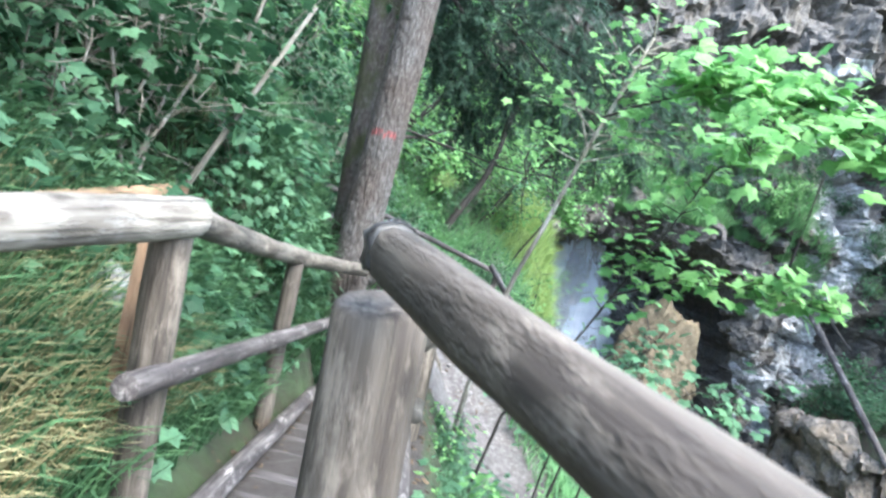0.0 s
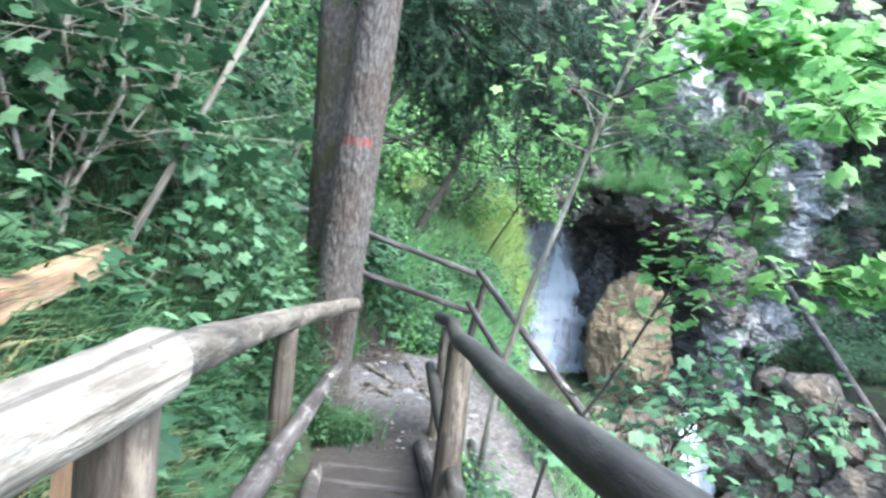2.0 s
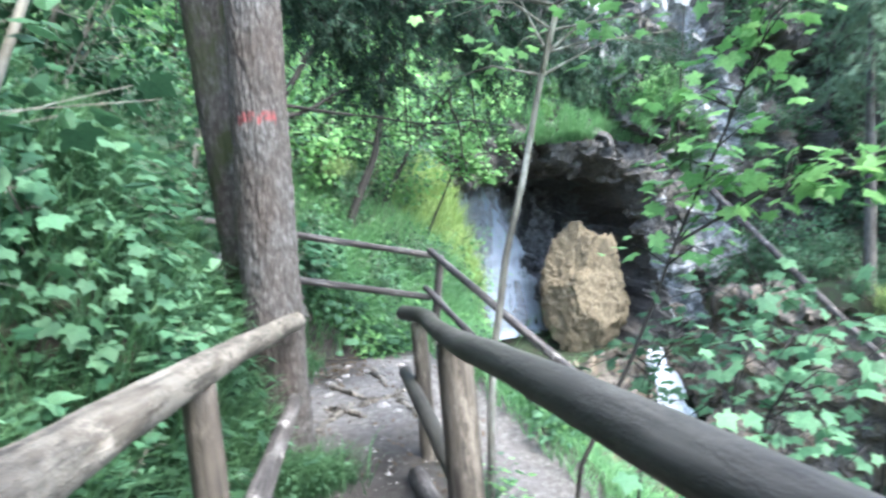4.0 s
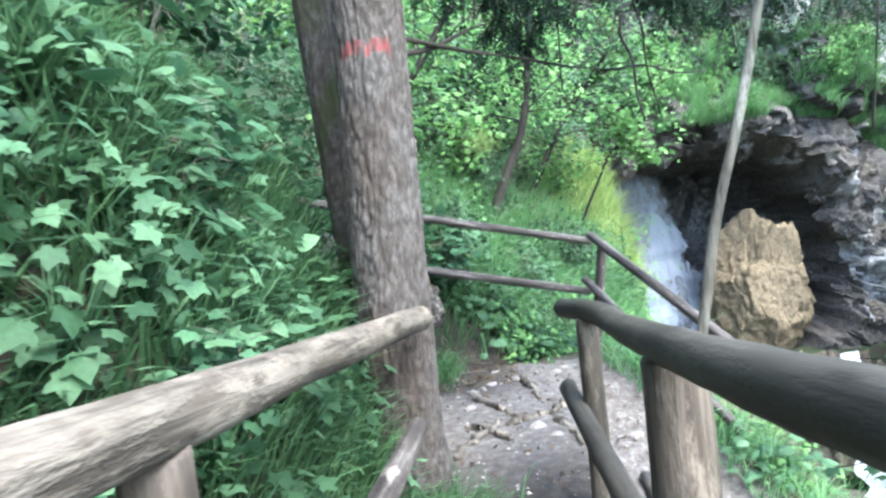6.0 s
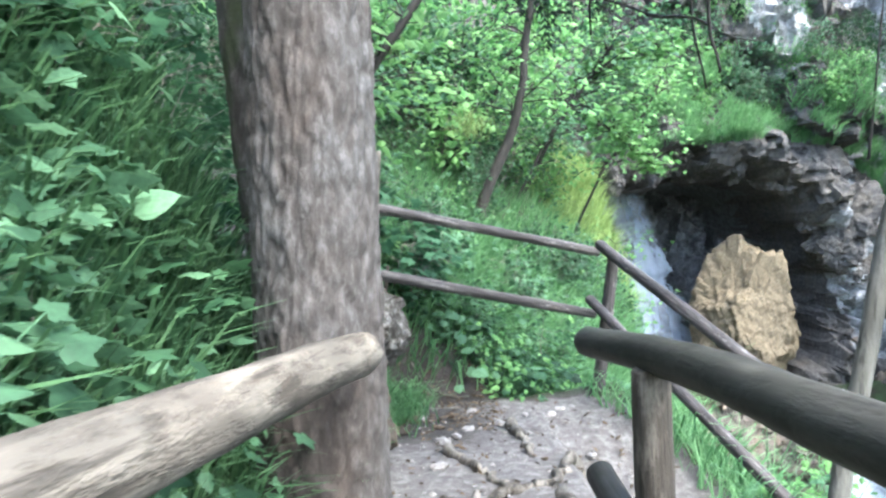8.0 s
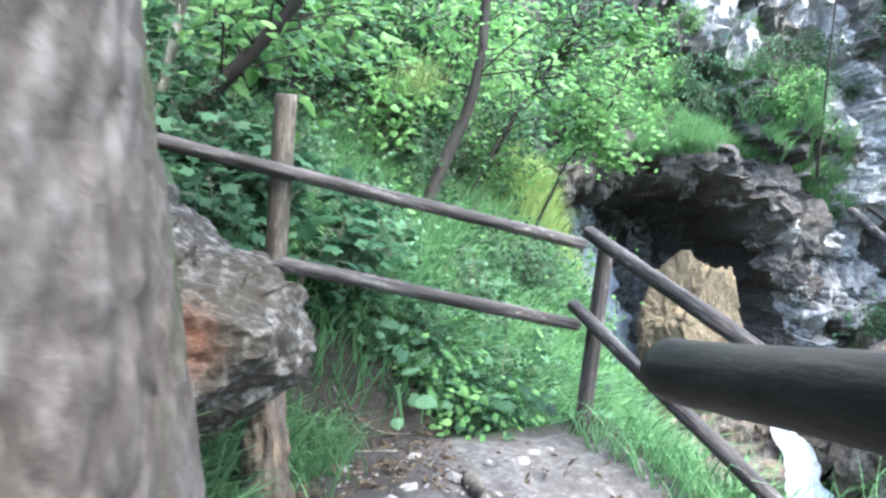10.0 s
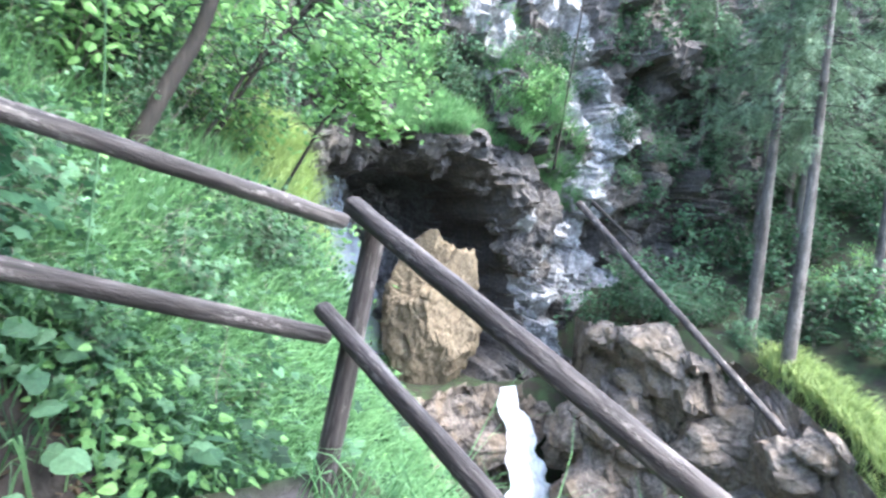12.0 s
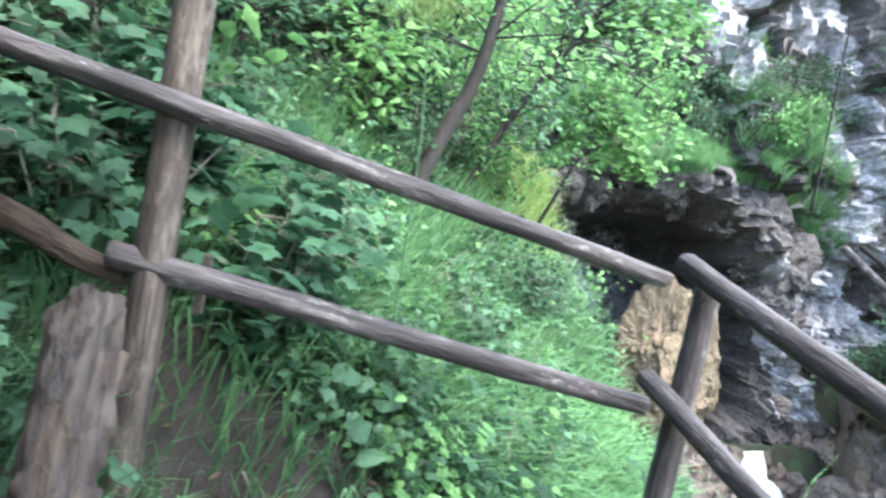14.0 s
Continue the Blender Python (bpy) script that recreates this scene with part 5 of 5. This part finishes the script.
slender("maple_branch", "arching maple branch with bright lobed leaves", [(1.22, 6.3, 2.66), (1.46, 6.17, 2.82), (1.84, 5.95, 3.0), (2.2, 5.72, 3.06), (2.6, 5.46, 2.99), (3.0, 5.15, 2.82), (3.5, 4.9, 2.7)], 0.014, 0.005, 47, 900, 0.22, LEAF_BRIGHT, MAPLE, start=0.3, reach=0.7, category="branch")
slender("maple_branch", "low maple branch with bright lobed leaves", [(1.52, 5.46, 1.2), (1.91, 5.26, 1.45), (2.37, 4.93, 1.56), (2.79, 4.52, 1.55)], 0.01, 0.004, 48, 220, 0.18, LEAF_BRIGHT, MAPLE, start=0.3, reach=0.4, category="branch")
for k, (x, y, up_z) in enumerate(((1.3, 4.5, 0.62), (1.75, 5.3, 0.72), (2.2, 4.8, 0.55), (1.6, 6.0, 0.3))):
    foot = ground_at(x - 0.2, y)
    slender("maple_sapling", "young maple below the handrail with lobed leaves", [(x - 0.2, y, foot - 0.1), (x - 0.1, y, foot * 0.4 + up_z * 0.6), (x, y - 0.05, up_z), (x + 0.15, y - 0.1, up_z + 0.25)], 0.012, 0.004, 250 + k, 66, 0.11, LEAF_MID, MAPLE, start=0.5, reach=0.55)
slender("sapling", "bare slender pole-like sapling on the drop side", [(0.66, 6.65, -1.2), (0.78, 6.6, 0.42), (0.9, 6.6, 1.05), (1.06, 6.6, 1.68), (1.31, 6.6, 2.57), (1.61, 6.6, 3.57)], 0.03, 0.018, 44, 260, 0.15, LEAF_BRIGHT, MAPLE, start=0.72, reach=0.9, bark=WOOD_TWIG)
for k in range(18):
    y = rng.uniform(12.6, 18.5)
    x = float(hill_edge(y)) - 1.6 + rng.uniform(-5.5, 0.6)
    if y < 16 and x > -1.8:
        y += 3.5
    z = ground_at(x, y)
    h = rng.uniform(2.5, 5)
    slender("young_tree", "thin green sapling on the slope", [(x, y, z - 0.2), (x + rng.normal(0.2, 0.1), y, z + h * 0.4), (x + rng.normal(0.5, 0.3), y - 0.2, z + h)], 0.022, 0.008, 200 + k, 460, 0.1, [LEAF_BRIGHT, LEAF_MID, LEAF_BRIGHT][k % 3], reach=1.1, start=0.3)
for k in range(15):
    y = rng.uniform(16.5, 29)
    x = float(hill_edge(y)) - 2.2 + rng.uniform(-9, 0.0)
    z = ground_at(x, y)
    h = rng.uniform(4, 8)
    slender("young_tree", "slender green tree in the wood", [(x, y, z - 0.2), (x + rng.normal(0.3, 0.2), y, z + h * 0.4), (x + rng.normal(0.8, 0.4), y - 0.2, z + h)], 0.06, 0.02, 100 + k, 900, 0.2, [LEAF_MID, LEAF_BRIGHT, LEAF_BRIGHT][k % 3], reach=1.7, start=0.2)
for k in range(12):
    y = rng.uniform(0, 8)
    x = rng.uniform(-7, -3)
    z = ground_at(x, y)
    h = rng.uniform(3, 6)
    slender("young_tree", "green tree on the bank above the path", [(x, y, z - 0.2), (x + 0.4, y, z + h * 0.5), (x + 1.0, y, z + h)], 0.06, 0.02, 150 + k, 1000, 0.17, [LEAF_SHADE, LEAF_MID][k % 2], MAPLE, reach=1.5, start=0.15)


# ---- far spruces ----
def spruce(seed, height, bare_to=0.28, girth=0.2):
    r = np.random.default_rng(seed)
    top = thing("spruce_tree", "tall straight spruce on the far slope", "tree", group="spruces on the far slope")
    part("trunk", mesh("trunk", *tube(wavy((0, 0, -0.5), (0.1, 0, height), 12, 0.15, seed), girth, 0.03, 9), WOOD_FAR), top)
    pos, ahead, size, pieces = [], [], [], []
    for k in range(70):
        s = r.uniform(bare_to, 1)
        z = height * s
        reach = 2.6 * (1.1 - s) + 0.35
        a = r.uniform(0, 2 * math.pi)
        d = Vector((math.cos(a), math.sin(a), 0))
        tip = d * reach + Vector((0, 0, z - 0.35 * reach))
        pieces.append(tube([(0, 0, z), d * reach * 0.5 + Vector((0, 0, z)), tip], 0.025, 0.006, 4))
        for q in range(26):
            c = Vector((0, 0, z)).lerp(tip, r.uniform(0.2, 1)) + Vector(r.normal(0, 0.12, 3))
            pos.append(c)
            ahead.append(d + Vector(r.normal(0, 0.7, 3)) + Vector((0, 0, -0.5)))
            size.append(r.uniform(0.35, 0.7))
    tagged(part("branch", mesh("branch", *join(pieces), WOOD_STEM), top), kind="stuff")
    n = len(pos)
    v, f = scatter(SPRAY, pos, ahead, np.tile((0, 0, 1.0), (n, 1)) + r.normal(0, 0.3, (n, 3)), size)
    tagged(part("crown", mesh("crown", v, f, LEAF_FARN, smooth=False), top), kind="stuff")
    return top


SPRUCES = {"s1": spruce(61, 13.0), "s2": spruce(62, 10.0), "s3": spruce(63, 15.0), "s4": spruce(64, 17.0, 0.42, 0.24)}
for x, y in ((18.0, 20.2), (18.5, 22.0), (21.5, 20.0)):
    plant(SPRUCES, "s4", x, y, rng.uniform(0.9, 1.05))
for x, y in ((26.3, 27), (24, 26.5), (31.6, 26), (28, 31), (23.4, 29.5), (34, 30), (24, 33), (30, 22), (33, 19), (26, 20.5), (37, 24), (29, 36), (20, 33), (38, 34), (23, 24)):
    plant(SPRUCES, rng.choice(["s1", "s2", "s3"]), x, y, rng.uniform(0.85, 1.15))
for k in range(85):
    x, y = rng.uniform(17.5, 34), rng.uniform(14, 29)
    plant(KINDS, rng.choice(["maple_a", "maple_b", "hazel_a"]), x, y, rng.uniform(0.9, 1.7))
for k in range(34):
    plant(KINDS, rng.choice(["hazel_a", "maple_a"]), rng.uniform(16.2, 20.5), rng.uniform(21.5, 27.5), rng.uniform(0.5, 0.95))
for k in range(28):
    plant(KINDS, rng.choice(["maple_a", "bright", "maple_b"]), rng.uniform(18.5, 27), rng.uniform(13.5, 22), rng.uniform(0.6, 1.2))
# bushes along the lip of the overhang
LIP_X, LIP_Z = [5, 12, 13.5, 16, 17.6, 22], [3.2, 3.5, 3.4, 2.9, 1.0, 0.5]
for k in range(130):
    x = rng.uniform(4, 21)
    z = float(np.interp(x, LIP_X, LIP_Z)) + 0.3 + 4.2 * rng.random() ** 1.4
    if 16.2 < x < 19.4 and 1.5 < z < 7 or 11.8 < x < 13.8 and z > 6:
        continue
    plant(KINDS, rng.choice(["hazel_a", "hazel_b", "bright", "hazel_a"]), x, cliff_at(x, z) + 0.1, rng.uniform(0.5, 1.1), z=z - 0.2, tilt=(35, 0))
for k in range(55):
    x, z = rng.uniform(19.5, 34), rng.uniform(-1.5, 9)
    plant(KINDS, rng.choice(["maple_b", "maple_a", "maple_b"]), x, cliff_at(x, z) + 0.1, rng.uniform(0.9, 1.7), z=z - 0.2, tilt=(30, 0))
for k in range(26):
    x, z = rng.uniform(18.6, 25), rng.uniform(4.5, 12)
    plant(KINDS, rng.choice(["maple_b", "maple_a", "hazel_a"]), x, cliff_at(x, z) + 0.1, rng.uniform(0.8, 1.5), z=z - 0.2, tilt=(30, 0))
r34 = np.random.default_rng(39)
hx = r34.uniform(5.5, 18, 16000)
hz = np.interp(hx, LIP_X, LIP_Z) + 3.4 * r34.random(16000) ** 1.5 - 0.9
kept = np.array([noise.noise(Vector((a * 0.9, 0, b * 1.3))) > -0.12 for a, b in zip(hx, hz)])
hx, hz = hx[kept], hz[kept]
hn = len(hx)
hy = np.array([cliff_at(a, b) for a, b in zip(hx, hz)])
hv, hf = scatter(BLADE, np.column_stack([hx, hy - 0.05, hz]), np.column_stack([r34.normal(0, 0.5, hn), -np.ones(hn), -0.3 * np.ones(hn)]), np.column_stack([r34.normal(0, 0.2, (hn, 2)), np.ones(hn) * 0.6]), r34.uniform(0.3, 0.75, hn))
tagged(new("hanging_grass", mesh("hanging_grass", hv, hf, GRASS, smooth=False)), "tufts of grass hanging over the cave mouth", "grass", kind="stuff")

# ---- dead poles ----
dead = thing("fallen_pole", "bare fallen trunk leaning across the far bank", "log", (15.9, 18.6, -4.8))
fence_log(dead, "trunk", (16.1, 28.2, 0.52), (15.9, 18.57, -4.82), 0.14, 0.1, WOOD_GREY, seed=80, rings=30)
for k, (a, b, r0) in enumerate((((-2.15, 4.35, 1.4), (-1.8, 4.4, 3.0), 0.022), ((-1.8, 5.25, 1.7), (-1.5, 5.15, 3.2), 0.02), ((-1.72, 4.6, 1.2), (-1.1, 4.72, 2.7), 0.024), ((-2.6, 3.95, 1.55), (-1.95, 4.3, 2.3), 0.014))):
    stick = thing("dead_sapling", "bare grey dead stem on the bank", "stick", a)
    fence_log(stick, "stem", a, b, r0, r0 * 0.6, WOOD_TWIG, seed=90 + k, sides=8, rings=12)

# ---- roots and stones on the path ----
ROOTS = (((-0.35, 9.1), (-0.14, 8.66), (0.02, 8.3)), ((0.16, 9.7), (0.19, 9.3), (0.22, 8.9)), ((0.24, 8.34), (0.29, 8.04), (0.36, 7.6)), ((0.55, 9.05), (0.36, 8.59), (0.21, 8.25)), ((-0.36, 8.2), (-0.2, 7.98), (-0.08, 7.78)), ((-0.1, 8.22), (0.14, 8.32), (0.32, 8.38)), ((-0.62, 7.35), (-0.35, 7.8), (-0.15, 8.3)))
for k, line in enumerate(ROOTS):
    root = thing("root", "worn tree root crossing the path", "root", (*line[1], ground_at(*line[1])), group="roots on the path")
    pts = []
    for i in range(17):
        u = i / 16
        a, b, c = (Vector((*p, 0)) for p in line)
        p = a * (1 - u) ** 2 + b * 2 * u * (1 - u) + c * u * u
        p += Vector((0.02 * math.sin(i * 1.9 + k), 0.02 * math.sin(i * 1.3 + 2 * k), 0))
        p.z = ground_at(p.x, p.y) + 0.012 + 0.012 * math.sin(i * 0.9 + k) - 0.05 * (abs(u - 0.5) > 0.47)
        pts.append(p - root.location)
    part("root", mesh("root", *tube(pts, 0.042, 0.02, 10), WOOD_PALE), root)
limb = thing("fallen_branch", "dark fallen branch lying at the edge of the landing", "branch", (0.96, 8.0, ground_at(0.96, 8.0)))
curved_log("branch", limb, [(0.93, 8.45, ground_at(0.93, 8.45) + 0.04), (0.95, 8.15, ground_at(0.95, 8.15) + 0.05), (0.96, 7.9, ground_at(0.96, 7.9) + 0.04), (1.0, 7.6, ground_at(1.0, 7.6) + 0.04)], 0.045, 0.035, WOOD_DARK, steps=24, rough=0.2, seed=72)
stones = [stone_mesh("stone", (0.06, 0.045, 0.03), STONE, 40 + k, 2, 0.4) for k in range(4)]
for k, (x, y, sc) in enumerate(((0.2, 7.79, 1.1), (0.1, 8.0, 1.5), (-0.34, 9.27, 1.2), (-0.15, 9.55, 1.0), (0.63, 9.21, 1.0), (1.0, 8.9, 1.3), (-0.37, 8.75, 1.0), (-0.24, 9.38, 0.8), (0.51, 10.0, 1.2), (0.7, 9.4, 0.9), (0.09, 9.67, 1.1), (0.6, 10.1, 0.9), (0.72, 10.15, 0.8), (-0.5, 9.9, 0.7), (-0.1, 10.1, 0.8), (0.3, 9.9, 0.6))):
    ob = new("stone", stones[k % 4])
    ob.matrix_basis = pose(x, y, ground_at(x, y) + 0.008, 0, 0, 67 * k) @ Matrix.Scale(sc, 4)
    tagged(ob, "pale angular stone half sunk in the path", "stone", "stones on the path")
pos = np.column_stack([rng.uniform(-0.75, 1.2, 900), rng.uniform(6.2, 10.4, 900)])
pz = land(pos[:, 0], pos[:, 1])[0]
pv, pf = scatter(([(-0.5, -0.4, 0), (0.5, -0.3, 0), (0.4, 0.5, 0), (-0.4, 0.4, 0), (0.05, 0, 0.45)], [(0, 1, 4), (1, 2, 4), (2, 3, 4), (3, 0, 4)]), np.column_stack([pos, pz + 0.004]), np.column_stack([rng.normal(0, 1, (900, 2)), np.zeros(900)]), np.tile((0, 0, 1.0), (900, 1)), rng.gamma(1.6, 0.006, 900) + 0.004)
tagged(new("gravel", mesh("gravel", pv, pf, STONE, smooth=False)), "loose pale gravel on the path", "gravel", kind="stuff")

LITTER = leaf("brown_leaf_litter", (0.03, 0.022, 0.016), (0.13, 0.095, 0.065), 0.1, 0.8)
rl = np.random.default_rng(88)
lx = np.concatenate([rl.uniform(-1.15, 0.15, 900), rl.uniform(-0.75, 1.3, 400), rl.choice([-0.66, 0.28], 300) + rl.normal(0, 0.07, 300)])
ly = np.concatenate([rl.uniform(9.5, 10.95, 900), rl.uniform(6.4, 10.4, 400), rl.uniform(2, 6.6, 300)])
lv, lf = scatter(NARROW, np.column_stack([lx, ly, land(lx, ly)[0] + 0.012]), np.column_stack([rl.normal(0, 1, (1600, 2)), rl.normal(0, 0.3, 1600)]), np.column_stack([rl.normal(0, 0.4, (1600, 2)), np.ones(1600)]), rl.uniform(0.025, 0.07, 1600))
tagged(new("leaf_litter", mesh("leaf_litter", lv, lf, LITTER, smooth=False)), "dead brown leaves and needles on the soil", "leaf litter", kind="stuff")
for k, line in enumerate((((-0.9, 10.1), (-0.5, 10.3), (-0.2, 10.2)), ((-0.6, 10.7), (-0.3, 10.5), (-0.1, 10.55)), ((-1.0, 9.8), (-0.8, 10.0), (-0.45, 9.95)))):
    stick = thing("fallen_twig", "thin dry twig lying on the bare soil bank", "twig", (*line[1], ground_at(*line[1])))
    pts = []
    for i in range(9):
        u = i / 8
        p = Vector((*line[0], 0)) * (1 - u) ** 2 + Vector((*line[1], 0)) * 2 * u * (1 - u) + Vector((*line[2], 0)) * u * u
        p.z = ground_at(p.x, p.y) + 0.015
        pts.append(p - stick.location)
    part("twig", mesh("twig", *tube(pts, 0.009, 0.005, 6), WOOD_TWIG), stick)

# ---- snags on the cliff, tall flower, moss ----
for a, b, r0 in (((15.65, 29.4, 1.7), (15.7, 28.6, 7.9), 0.06), ((16.5, 27.9, 0.6), (17.1, 25.9, -0.8), 0.09)):
    snag = thing("dead_sapling", "bare dead snag on the cliff edge", "stick", a)
    fence_log(snag, "stem", a, b, r0, r0 * 0.5, WOOD_STEM, seed=95, sides=8, rings=12)
umbel = thing("flowering_plant", "tall plant with a pale yellow-green tufted head", "plant", (0.0, 11.25, ground_at(0.0, 11.25)))
up = 1.72 - umbel.location.z
part("stem", mesh("stem", *tube(wavy((0, 0, -0.1), (0.06, 0, up), 8, 0.05, 4), 0.008, 0.004, 6), LEAF_MID), umbel)
ru = np.random.default_rng(77)
un = 260
uv, uf = scatter(BLADE, np.column_stack([ru.normal(0.06, 0.1, un), ru.normal(0, 0.08, un), up + 0.05 + ru.normal(0, 0.05, un)]), ru.normal(0, 1, (un, 3)) + (0, 0, -0.4), np.tile((0, 0, 1.0), (un, 1)), ru.uniform(0.08, 0.2, un))
tagged(part("flower_head", mesh("flower_head", uv, uf, GRASS_YELLOW, smooth=False), umbel, "pale yellow-green tuft"), kind="stuff")
